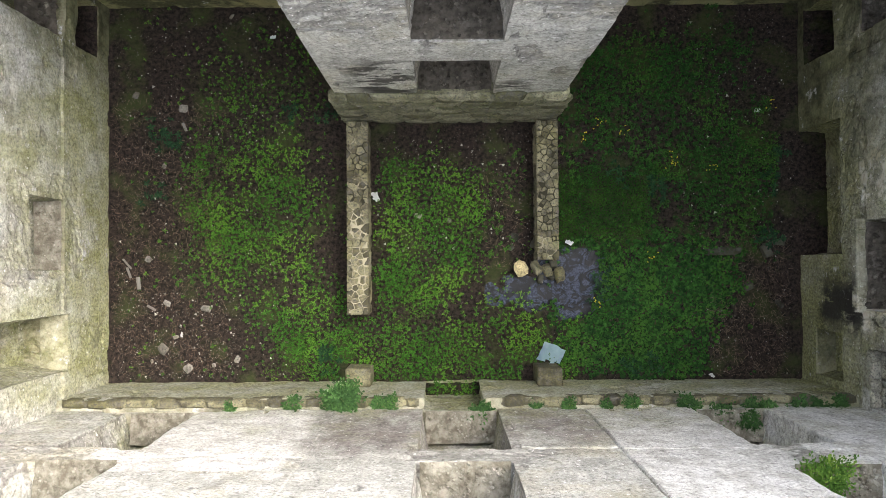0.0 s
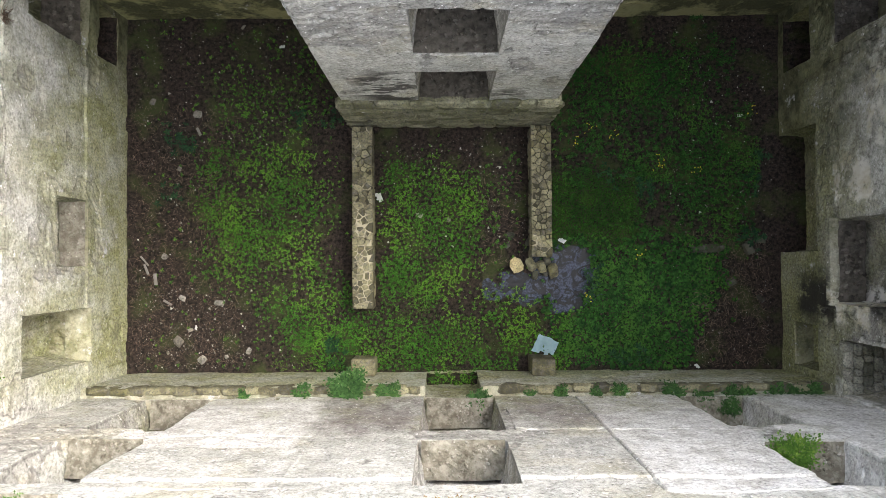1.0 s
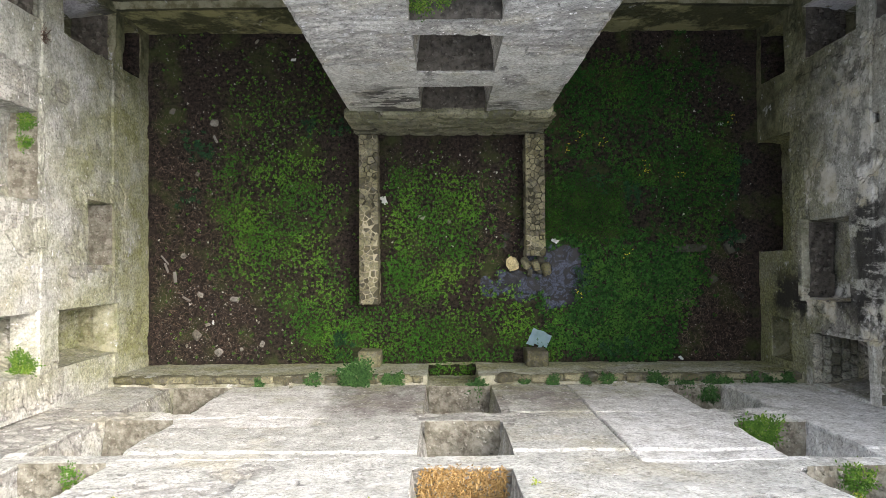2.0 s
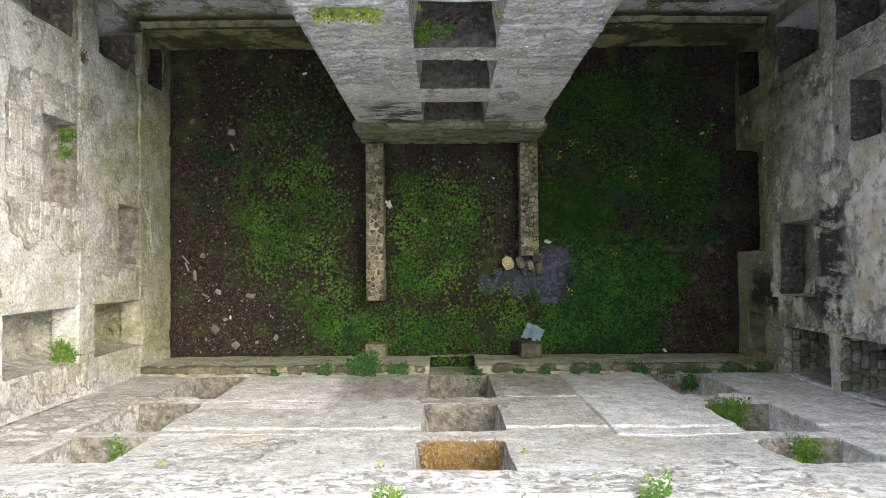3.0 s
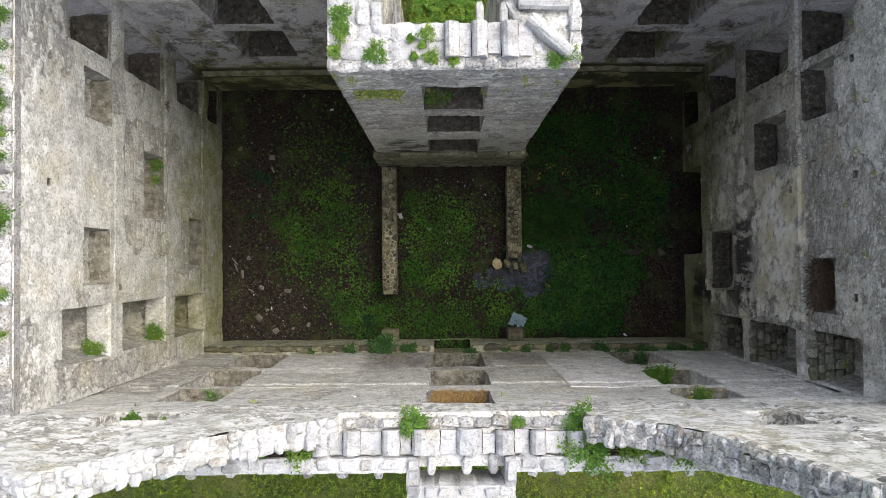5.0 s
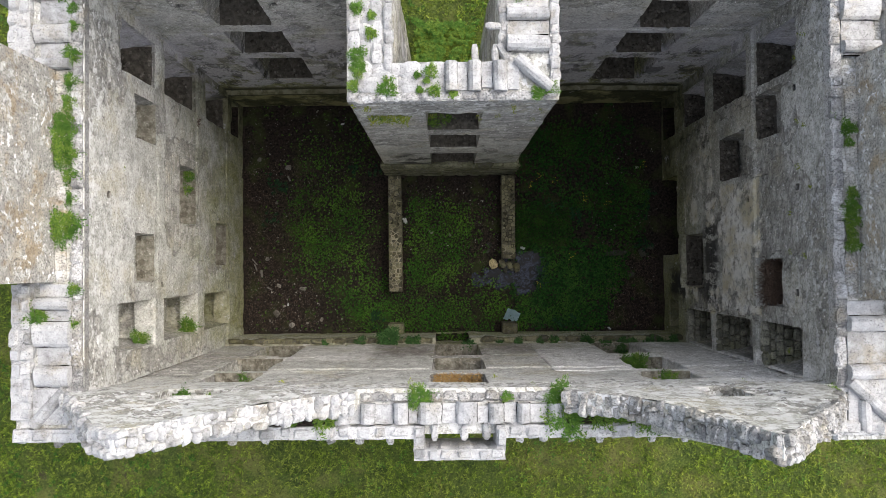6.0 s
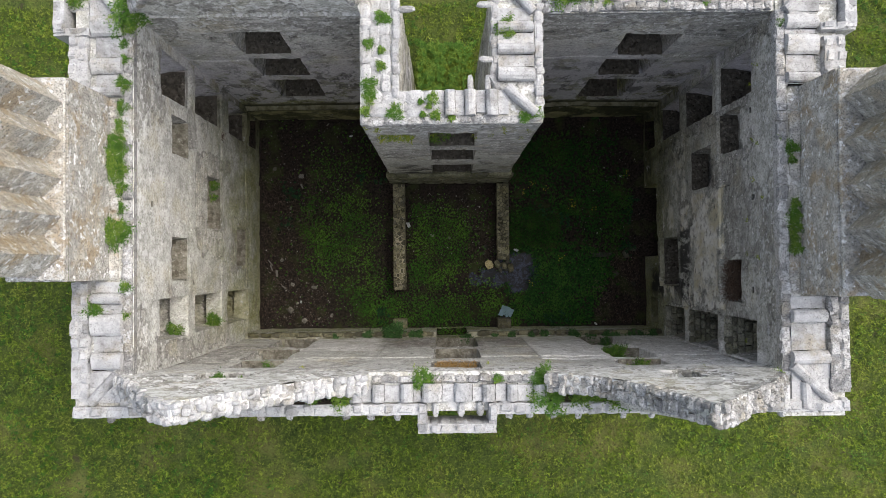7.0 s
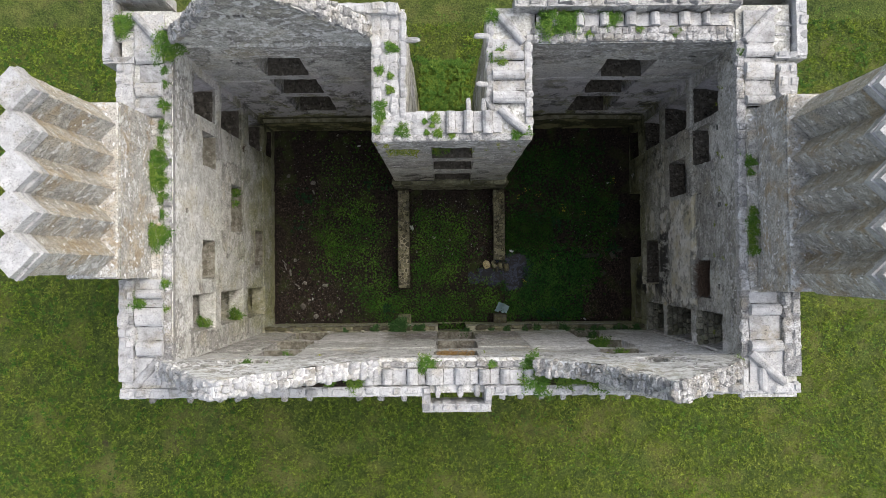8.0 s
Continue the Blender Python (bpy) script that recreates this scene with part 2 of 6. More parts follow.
    crust = k.math("ADD", k.noise(4.5, 9, k.scaled(1, 1, 1.2), 0.66), k.math("MULTIPLY", k.span(y, -2.6, -2.8), 0.05))
    crust = k.math("MULTIPLY", k.span(crust, 0.545, 0.575), k.span(z, 9.0, 12.5))
    col = k.mix(k.math("MULTIPLY", crust, 0.9), col, (0.66, 0.66, 0.65))
    col, mask = lichen_over(k, col, 0.02, 4.0)
    h = k.math("ADD", k.math("MULTIPLY", mid, 0.3), k.math("MULTIPLY", fine, 0.35))
    h = k.math("SUBTRACT", h, k.math("ADD", k.math("MULTIPLY", pits, 0.4), crack))
    return k.done(col, h, 0.9, 0.03)


def make_stone(name, dark, light, lichen, tint=(0.35, 0.30, 0.2), course=0.0, smooth=False):
    k = Mat(name, 0.92)
    r = k.object_random()
    mid, fine = k.noise(4.5, 7, rough=0.72), k.noise(26, 7, rough=0.72)
    col = k.mix(k.span(k.math("ADD", k.math("MULTIPLY", mid, 0.8), k.math("MULTIPLY", r, 0.07 if course else 0.3)), 0.36 if course else 0.42, 0.58 if course else 0.68), dark, light)
    col = k.mix(k.math("MULTIPLY", k.span(k.noise(1.3, 5), 0.5, 0.7), 0.5), col, tint)
    col = k.mix(k.math("MULTIPLY", k.span(fine, 0.44 if smooth else 0.48, 0.36 if smooth else 0.40), 0.6), col, (0.10, 0.10, 0.095))
    streak = k.noise(2.6, 7, k.scaled(2.2, 2.2, 0.3), 0.72)
    col = k.mix(k.math("MULTIPLY", k.span(streak, 0.52, 0.62), 0.2 if course else 0.45), col, (0.14, 0.135, 0.13))
    if course:
        # spots and crusts of lichen, rusty stains
        col = k.mix(k.math("MULTIPLY", k.span(k.noise(1.5, 8, rough=0.7), 0.53, 0.60), 0.55), col, (0.30, 0.215, 0.11))
        col = k.mix(k.math("MULTIPLY", k.span(k.noise(3.2, 9, k.scaled(1, 1, 1, (4, 8, 1)), 0.72), 0.56, 0.60), 0.8), col, (0.60, 0.60, 0.585))
        col = k.mix(k.span(k.noise(7, 4, rough=0.5), 0.63, 0.65), col, (0.72, 0.72, 0.71))
        # brown growth on the sides that look north, with facet shade put into its colour
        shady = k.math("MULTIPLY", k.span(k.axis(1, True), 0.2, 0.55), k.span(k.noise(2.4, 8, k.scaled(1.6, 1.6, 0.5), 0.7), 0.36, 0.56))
        col = k.mix(k.math("MULTIPLY", shady, 0.5), col, (0.24, 0.195, 0.12))
        bands = k.noise(1.0, 6, k.scaled(0.7, 0.7, 3.0), 0.7)
        col = k.mix(k.math("MULTIPLY", k.span(bands, 0.5, 0.6), 0.25), col, tuple(0.55 * c for c in dark))
    if smooth:
        # an even white crust, worn through to grey in patches and specked with black
        worn = k.span(k.math("ADD", k.math("MULTIPLY", k.noise(2.2, 7, rough=0.68), 0.8), k.math("MULTIPLY", k.noise(9, 6, rough=0.7), 0.3)), 0.47, 0.60)
        col = k.mix(worn, k.mix(k.span(mid, 0.35, 0.6), (0.36, 0.36, 0.362), (0.49, 0.492, 0.495)), col)
        black = k.math("MULTIPLY", k.span(k.noise(19, 6, rough=0.72), 0.58, 0.62), k.span(k.noise(2.6, 5), 0.45, 0.58))
        col = k.mix(k.math("MULTIPLY", black, 0.75), col, (0.07, 0.07, 0.068))
    else:
        col, mask = lichen_over(k, col, lichen, 5.0)
    col = k.mix(0.35 if smooth else 0.7, col, k.ramp(fine, (0.36, 0.4), (0.5, 0.97), (0.6, 1.1)), "MULTIPLY")
    h = k.math("ADD", mid, k.math("MULTIPLY", fine, 0.6))
    return k.done(col, h, 0.8, 0.025)


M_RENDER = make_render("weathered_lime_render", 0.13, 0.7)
M_BAY = make_render("bay_limestone", 0.3, 0.25)
M_STONE = make_stone("lichened_limestone", (0.20, 0.20, 0.20), (0.44, 0.435, 0.42), 0.10)
M_WALK = make_stone("white_lichen_slab", (0.27, 0.27, 0.265), (0.50, 0.50, 0.495), 0.22, smooth=True)
M_RUBBLE = make_stone("mossy_rubble", (0.065, 0.06, 0.035), (0.235, 0.22, 0.135), -0.1, (0.22, 0.21, 0.09))
M_CHIMNEY = make_stone("chimney_ashlar", (0.31, 0.30, 0.275), (0.58, 0.56, 0.505), 0.06, (0.44, 0.34, 0.20), 0.36)

M_MOSS = make_stone("mossy_plinth_stone", (0.09, 0.09, 0.05), (0.27, 0.265, 0.18), -0.05, (0.15, 0.16, 0.06))
M_COURSE = make_stone("coursed_limestone", (0.34, 0.33, 0.29), (0.56, 0.55, 0.50), 0.0, (0.44, 0.39, 0.27))


k = Mat("crumbling_mortar", 0.95)
M_MORTAR = k.done(k.mix(k.span(k.math("ADD", k.noise(1.6, 6, rough=0.7), k.math("ADD", k.math("MULTIPLY", k.axis(1), -0.05), k.math("MULTIPLY", k.axis(0), -0.03))), 0.44, 0.56), (0.035, 0.034, 0.02), (0.36, 0.33, 0.235)), k.noise(25, 6), 1.0, 0.03)


def make_soil():
    k = Mat("damp_soil", 0.95)
    a, b, c = k.noise(1.2, 6), k.noise(12, 8, rough=0.75), k.noise(60, 4)
    col = k.mix(k.span(b, 0.40, 0.60), (0.0045, 0.0035, 0.003), (0.046, 0.033, 0.027))
    col = k.mix(k.math("MULTIPLY", k.span(a, 0.52, 0.66), 0.6), col, (0.05, 0.07, 0.018))
    chips = k.span(k.cells(26), 0.12, 0.07)
    col = k.mix(k.math("MULTIPLY", chips, k.span(k.noise(3, 4), 0.5, 0.6)), col, (0.30, 0.28, 0.25))
    return k.done(col, k.math("ADD", b, k.math("MULTIPLY", c, 0.5)), 1.0, 0.04)


def make_grass():
    k = Mat("meadow_grass", 0.9)
    a, b, c = k.noise(0.35, 5), k.noise(2.6, 8, rough=0.72), k.noise(14, 8, rough=0.72)
    col = k.mix(k.span(b, 0.34, 0.66), (0.02, 0.04, 0.006), (0.09, 0.125, 0.02))
    col = k.mix(k.math("MULTIPLY", k.span(a, 0.5, 0.66), 0.5), col, (0.23, 0.20, 0.07))
    col = k.mix(k.math("MULTIPLY", k.span(c, 0.50, 0.60), 0.5), col, (0.15, 0.18, 0.045))
    col = k.mix(k.math("MULTIPLY", k.span(c, 0.47, 0.40), 0.7), col, (0.022, 0.035, 0.008))
    col = k.mix(k.math("MULTIPLY", k.span(k.noise(1.7, 6, rough=0.7), 0.62, 0.68), 0.7), col, (0.055, 0.042, 0.028))
    return k.done(col, k.math("ADD", b, c), 1.0, 0.10)


def make_leaf(name, dark, light, young, patch=0.6, share=0.5, sharp=1.8, tuft=0.45, grain=7.0):
    """Leaves that vary one by one and in drifts."""
    k = Mat(name, 0.75)
    k.b.inputs["Specular IOR Level"].default_value = 0.15
    r = k.island()
    plant = k.span(k.noise(grain, 3), 0.36, 0.64)
    col = k.mix(k.math("POWER", k.math("ADD", k.math("MULTIPLY", r, 1 - tuft), k.math("MULTIPLY", plant, tuft)), sharp), dark, light)
    drift = k.math("MULTIPLY", k.span(k.noise(patch, 5), 0.46, 0.58), share)
    col = k.mix(k.math("MULTIPLY", drift, k.span(r, 0.25, 0.6)), col, young)
    return k.done(col)


M_SOIL, M_GRASS = make_soil(), make_grass()
M_STAR = make_leaf("star_weed_leaf", (0.010, 0.038, 0.005), (0.070, 0.195, 0.022), (0.14, 0.265, 0.03), 0.7, 0.75, 1.3)
M_CARPET = make_leaf("chickweed_leaf", (0.014, 0.045, 0.005), (0.08, 0.175, 0.02), (0.14, 0.245, 0.026), 0.9, 0.6, 1.6)
M_MOSSY = make_leaf("moss_leaf", (0.006, 0.026, 0.003), (0.028, 0.096, 0.011), (0.048, 0.12, 0.011), 1.2, 0.5, 1.4)
M_NETTLE = make_leaf("nettle_leaf", (0.005, 0.021, 0.004), (0.040, 0.128, 0.022), (0.068, 0.15, 0.02), 0.8, 0.5, 1.6)
M_IVY = make_leaf("creeper_leaf", (0.005, 0.022, 0.005), (0.040, 0.125, 0.019), (0.066, 0.15, 0.018), 0.9, 0.5, 1.6)
M_BROAD = make_leaf("broad_weed_leaf", (0.006, 0.022, 0.010), (0.028, 0.085, 0.035), (0.04, 0.10, 0.035), 2.0, 0.4)
k = Mat("yellow_petal", 0.7)
M_FLOWER = k.done(k.mix(k.island(), (0.55, 0.38, 0.02), (0.75, 0.58, 0.04)))
M_BLADE = make_leaf("grass_blade", (0.03, 0.07, 0.005), (0.30, 0.39, 0.043), (0.38, 0.36, 0.095), 0.4, 0.3, 1.6, 0.7, 5.5)
M_DOCK = make_leaf("dock_leaf", (0.014, 0.045, 0.006), (0.075, 0.17, 0.022), (0.10, 0.20, 0.025), 0.8, 0.4, 1.4)
M_FERN = make_leaf("fern_leaf", (0.12, 0.17, 0.02), (0.34, 0.38, 0.05), (0.42, 0.40, 0.06), 2.0, 0.5)
M_BUSH = make_leaf("bush_leaf", (0.016, 0.048, 0.013), (0.075, 0.16, 0.045), (0.10, 0.20, 0.055), 2.0, 0.4)
M_PLANT = make_leaf("wall_plant_leaf", (0.035, 0.095, 0.012), (0.14, 0.25, 0.04), (0.24, 0.31, 0.05), 2.0, 0.5)


# ---- building tools ----
def finish(name, bm, mat, parent=None, label="", smooth=False):
    me = bpy.data.meshes.new(name)
    bmesh.ops.recalc_face_normals(bm, faces=bm.faces)
    bm.to_mesh(me)
    bm.free()
    me.materials.append(mat)
    if smooth:
        me.polygons.foreach_set("use_smooth", [True] * len(me.polygons))
    ob = new(name, me)
    ob.parent = parent
    if label:
        ob["label"] = label
    return ob


part = finish


def box(bm, x0, x1, y0, y1, z0, z1, bevel=0.0, rough=0.0):
    m = Matrix.Translation(((x0 + x1) / 2, (y0 + y1) / 2, (z0 + z1) / 2)) @ Matrix.Diagonal((x1 - x0, y1 - y0, z1 - z0, 1))
    made = bmesh.ops.create_cube(bm, size=1, matrix=m)["verts"]
    if bevel:
        edges = list({e for v in made for e in v.link_edges})
        made = bmesh.ops.bevel(bm, geom=edges, offset=bevel, segments=1, affect="EDGES")["verts"]
    if rough:
        for v in made:
            v.co += rough * noise.noise_vector(v.co * 3.1)


def cuts(a, b, step, must):
    must = sorted({round(v, 3) for v in must if a < v < b} | {a, b})
    out = []
    for p, q in zip(must, must[1:]):
        n = max(1, round((q - p) / step))
        out += [p + (q - p) * i / n for i in range(n)]
    return out + [b]


def relief(p, b, beds=(2.9, 5.2)):
    """Laid rubble at a place of a wall: how far it lies back, how near a joint it is, and its stone's tone."""
    q = Vector((p.x * beds[0], p.y * beds[0], p.z * beds[1])) + 0.45 * noise.noise_vector(p * 1.7)
    far, at = noise.voronoi(q)
    joint = min(1.0, max(0.0, 1 - (far[1] - far[0] - 0.02) / 0.16))
    tone = (math.sin(at[0].x * 12.99 + at[0].y * 78.2 + at[0].z * 37.7) * 43758.5) % 1.0
    return b * (0.024 + 0.020 * joint - 0.020 * (tone - 0.5)), b * joint, tone


def lost(patches, level=9.6, share=0.55):
    """Where the plaster is gone: inside ragged patches (u0, u1, z0, z1), in spots, and most of it above a level."""
    def f(p, u, z):
        rag = 0.30 * noise.noise(p * 1.5) + 0.14 * noise.noise(p * 4.3)
        val = max([min(u - a, b - u, z - c, d - z) + rag for a, b, c, d in patches], default=-1.0)
        spot = noise.noise(p * 0.55 + Vector((5, 2, 8))) + 0.45 * noise.noise(p * 1.9) + 0.15 * noise.noise(p * 6)
        high = min(1.0, max(0.0, (z - level) / 1.6))
        val = max(val, 0.5 * (spot - 0.42 + share * high))
        return min(1.0, max(0.0, val / 0.04))
    return f


def sheet(bm, place, u0, u1, z0, z1, holes=(), setback=lambda z: 0.0, top=None, step=0.3, rough=0.022, extra_u=(), extra_z=(), panels=(), bare=None, beds=(2.9, 5.2)):
    """A rough wall face with openings. place(u, d, z) maps along, into and up the wall; a hole is (u0, u1, z0, z1, depth, narrowing).
    bare(p, u, z) says where the rubble under the plaster shows."""
    for n in ("bare", "joint", "tone"):
        if n not in bm.verts.layers.float:
            bm.verts.layers.float.new(n)
    marks = [bm.verts.layers.float[n] for n in ("bare", "joint", "tone")]
    seams_u = [p[i] + e for p in panels for i in (0, 1) for e in (-0.012, 0.012)]
    seams_z = [p[i] + e for p in panels for i in (2, 3) for e in (-0.012, 0.012)]
    us = cuts(u0, u1, step, [h[0] for h in holes] + [h[1] for h in holes] + list(extra_u) + seams_u)
    zs = cuts(z0, z1, step, [h[2] for h in holes] + [h[3] for h in holes] + list(extra_z) + seams_z)
    verts = {}

    def mark(v, values):
        for layer, value in zip(marks, values):
            v[layer] = value
        return v

    def vert(i, j):
        if (i, j) not in verts:
            u, z = us[i], zs[j]
            if top:
                z = min(z, top(u))
            p = Vector(place(u, 0, z))
            inner = 0 < i < len(us) - 1 and 0 < j < len(zs) - 1
            d = setback(zs[j]) + rough * (noise.noise(p * 0.7) * 1.2 + noise.noise(p * 2.9) + 0.3 * noise.noise(p * 8.0)) * (1 if inner else 0.3)
            on_panel = False
            for p0, p1, q0, q1, lift in panels:
                if p0 < u < p1 and q0 < z < q1:
                    d -= lift
                    on_panel = True
            b = bare(p, u, z) if bare and not on_panel else 0.0
            back, joint, tone = relief(p, b, beds) if b else (0.0, 0.0, 0.5)
            w = 0.014 if inner and not panels else 0.0
            v = bm.verts.new(place(u + w * noise.noise(p * 4 + Vector((9, 0, 0))), d + back, z + w * noise.noise(p * 4 + Vector((0, 7, 0)))))
            verts[i, j] = (mark(v, (b, joint, tone)), u, d, z)
        return verts[i, j]

    def inside(u, z):
        return any(h[0] < u < h[1] and h[2] < z < h[3] for h in holes)

    tops = [top(u) for u in us] if top else None
    for i in range(len(us) - 1):
        for j in range(len(zs) - 1):
            if top and zs[j] >= max(tops[i], tops[i + 1]) - 1e-4:
                break
            um, zm = (us[i] + us[i + 1]) / 2, (zs[j] + zs[j + 1]) / 2
            if inside(um, zm):
                continue
            quad = [vert(i, j)[0], vert(i + 1, j)[0], vert(i + 1, j + 1)[0], vert(i, j + 1)[0]]
            if len(set(quad)) == 4:
                bm.faces.new(quad)
    for ha, hb, za, zb, depth, narrow in holes:
        ring = [(i, j) for i, u in enumerate(us) for j, z in enumerate(zs)
                if ha - 1e-3 <= u <= hb + 1e-3 and za - 1e-3 <= z <= zb + 1e-3
                and (min(abs(u - ha), abs(u - hb)) < 2e-3 or min(abs(z - za), abs(z - zb)) < 2e-3)]
        uc, zc = (ha + hb) / 2, (za + zb) / 2
        ring.sort(key=lambda ij: math.atan2((zs[ij[1]] - zc) / (zb - za), (us[ij[0]] - uc) / (hb - ha)))
        rows = [[vert(*ij) for ij in ring]]
        steps = max(2, round(depth / (0.09 if bare and hb - ha > 0.5 else 0.3)))
        closing = max(2, round(min(hb - ha, zb - za) / 0.2)) if bare and hb - ha > 0.5 else 1
        for s in range(1, steps + closing):
            f = min(1.0, s / steps)
            shrink = 1.0 if s <= steps else 1 - (s - steps) / closing
            row = []
            for v, u, d, z in rows[0]:
                uu = uc + (u - uc) * (1 - narrow * f) * shrink
                zz = zc + (z - 0.04 * f - zc) * shrink
                p = Vector(place(uu, depth * f, zz))
                k = 0.015 * noise.noise(p * 3.3)
                b = min(1.0, max(0.0, (noise.noise(p * 0.9 + Vector((3, 1, 4))) + 0.55) / 0.1)) if bare else 0.0
                back, joint, tone = relief(p, b, (3.6, 5.4)) if b else (0.0, 0.0, 0.5)
                back *= min(1.0, f * 3)
                outward = 1 + (back / max(0.3, (hb - ha) / 2) if shrink == 1.0 else 0.0)
                q = place(uc + (uu - uc) * outward + k, d + (depth - d) * f + (back if shrink < 1.0 else 0.0), zc + (zz - zc) * outward + k)
                row.append((mark(bm.verts.new(q), (b, joint, 0.15 + 0.85 * tone)), u, d, z))
            rows.append(row)
        n = len(ring)
        for a, b in zip(rows, rows[1:]):
            for q in range(n):
                bm.faces.new([a[q][0], a[(q + 1) % n][0], b[(q + 1) % n][0], b[q][0]])
        bm.faces.new([v[0] for v in rows[-1]])


def random_stone_mesh(name, mat, seed, lumpy=0.10, round_by=0.21):
    rnd = random.Random(seed)
    bm = bmesh.new()
    bmesh.ops.create_cube(bm, size=1)
    bmesh.ops.bevel(bm, geom=list(bm.edges), offset=round_by * rnd.uniform(0.76, 1.24), segments=1, affect="EDGES")
    skew = Vector((rnd.uniform(-0.2, 0.2), rnd.uniform(-0.2, 0.2), 0))
    for v in bm.verts:
        v.co += skew * v.co.z + Vector((v.co.y * rnd.uniform(0, 0.06), 0, 0))
    for v in bm.verts:
        v.co += Vector((rnd.uniform(-1, 1), rnd.uniform(-1, 1), rnd.uniform(-1, 1))) * lumpy
    bmesh.ops.recalc_face_normals(bm, faces=bm.faces)
    me = bpy.data.meshes.new(name)
    bm.to_mesh(me)
    bm.free()
    me.materials.append(mat)
    return me


M_DAMP = make_stone("damp_floor_stone", (0.02, 0.02, 0.015), (0.075, 0.072, 0.052), -0.3, (0.045, 0.05, 0.022))
M_SILLSTONE = make_stone("embrasure_rubble", (0.12, 0.118, 0.085), (0.36, 0.35, 0.28), -0.1, (0.24, 0.24, 0.13))
POOL = {m.name: [random_stone_mesh("stone", m, 10 * i + s, l, b) for s in range(8)] for i, (m, l, b) in enumerate(
    ((M_MOSS, 0.04, 0.21), (M_STONE, 0.09, 0.21), (M_WALK, 0.06, 0.21), (M_RUBBLE, 0.10, 0.21), (M_CHIMNEY, 0.03, 0.21), (M_COURSE, 0.03, 0.08), (M_DAMP, 0.08, 0.16), (M_SILLSTONE, 0.07, 0.2)))}
rnd = random.Random(5)


def stone(parent, mat, loc, size, turn=(0, 0, 0), name="stone"):
    """One stone, an object of its own on a shared mesh."""
    ob = new(name, rnd.choice(POOL[mat.name]))
    ob.parent = parent
    ob.matrix_basis = pose(*loc, *turn) @ Matrix.Diagonal((*size, 1))
    return ob


# ---- the ground ----
def puddle_hollow(x, y):
    """Depth of the two uneven hollows in the soil that hold water."""
    deep = 0.105 * math.exp(-(((x - 2.95) / 0.85) ** 2 + ((y + 0.4) / 0.95) ** 2))
    shallow = 0.082 * math.exp(-(((x - 1.75) / 1.6) ** 2 + ((y + 0.72) / 0.62) ** 2))
    return max(deep, shallow) * (1 + 0.55 * noise.noise(Vector((x * 4.2 + 61, y * 4.2, 0))))


def ground_sheet(name, x0, x1, y0, y1, z, step, mat, amp, label, seed):
    bm = bmesh.new()
    nx, ny = max(2, int((x1 - x0) / step)), max(2, int((y1 - y0) / step))
    g = [[bm.verts.new((x0 + (x1 - x0) * i / nx, y0 + (y1 - y0) * j / ny, 0)) for j in range(ny + 1)] for i in range(nx + 1)]
    for row in g:
        for v in row:
            hollow = puddle_hollow(v.co.x, v.co.y) if mat is M_SOIL else 0.0
            v.co.z = z - hollow + amp * (noise.noise(v.co * 0.5 + Vector((seed, 0, 0))) + 0.6 * noise.noise(v.co * 1.9))
    for i in range(nx):
        for j in range(ny):
            bm.faces.new((g[i][j], g[i + 1][j], g[i + 1][j + 1], g[i][j + 1]))
    return tagged(finish(name, bm, mat, smooth=True), label, "ground", kind="structure")


def outer_ground():
    """Meadow round the ruin out to the horizon, with a hole where the ruin's own floor lies."""
    bm = bmesh.new()
    xs = cuts(-40, 40, 1.0, (-8.6, 9.0)) 
    ys = cuts(-40, 40, 1.0, (-3.3, 6.6))
    xs, ys = [-2500, -400, -100] + xs + [100, 400, 2500], [-2500, -400, -100] + ys + [100, 400, 2500]
    v = {}
    for i, x in enumerate(xs):
        for j, y in enumerate(ys):
            v[i, j] = bm.verts.new((x, y, 0.15 + 0.08 * noise.noise(Vector((x, y, 0)) * 0.3)))
    for i in range(len(xs) - 1):
        for j in range(len(ys) - 1):
            xm, ym = (xs[i] + xs[i + 1]) / 2, (ys[j] + ys[j + 1]) / 2
            if -8.6 < xm < 9.0 and -3.3 < ym < 6.6:
                continue
            bm.faces.new((v[i, j], v[i + 1, j], v[i + 1, j + 1], v[i, j + 1]))
    return tagged(finish("ground", bm, M_GRASS, smooth=True), "green meadow grass round the ruin", "ground", kind="structure")


outer_ground()
ground_sheet("floor", -8.6, 9.0, -3.3, 6.6, 0.0, 0.1, M_SOIL, 0.035, "dark damp soil floor of the ruin", 3)

# ---- the walls ----
TOP = 12.0


def steps_of(*pairs):
    """Offsets of a wall's face: (from height, how far into the wall)."""
    def f(z):
        d = pairs[0][1]
        for h, v in pairs:
            if z >= h - 1e-6:
                d = v
        return d
    return f


FINE = 0.058
LEDGES = (1.88, 2.02, 4.83, 4.98, 7.88, 8.02)


def west(u, d, z):
    return (-7.62 - d, u, z)


def east(u, d, z):
    return (8.1 + d, u, z)


def south(u, d, z):
    return (u, -2.86 - d, z)


def north(u, d, z):
    return (u, 5.98 + d, z)


def front(u, d, z):
    return (u, 3.28 + d, z)


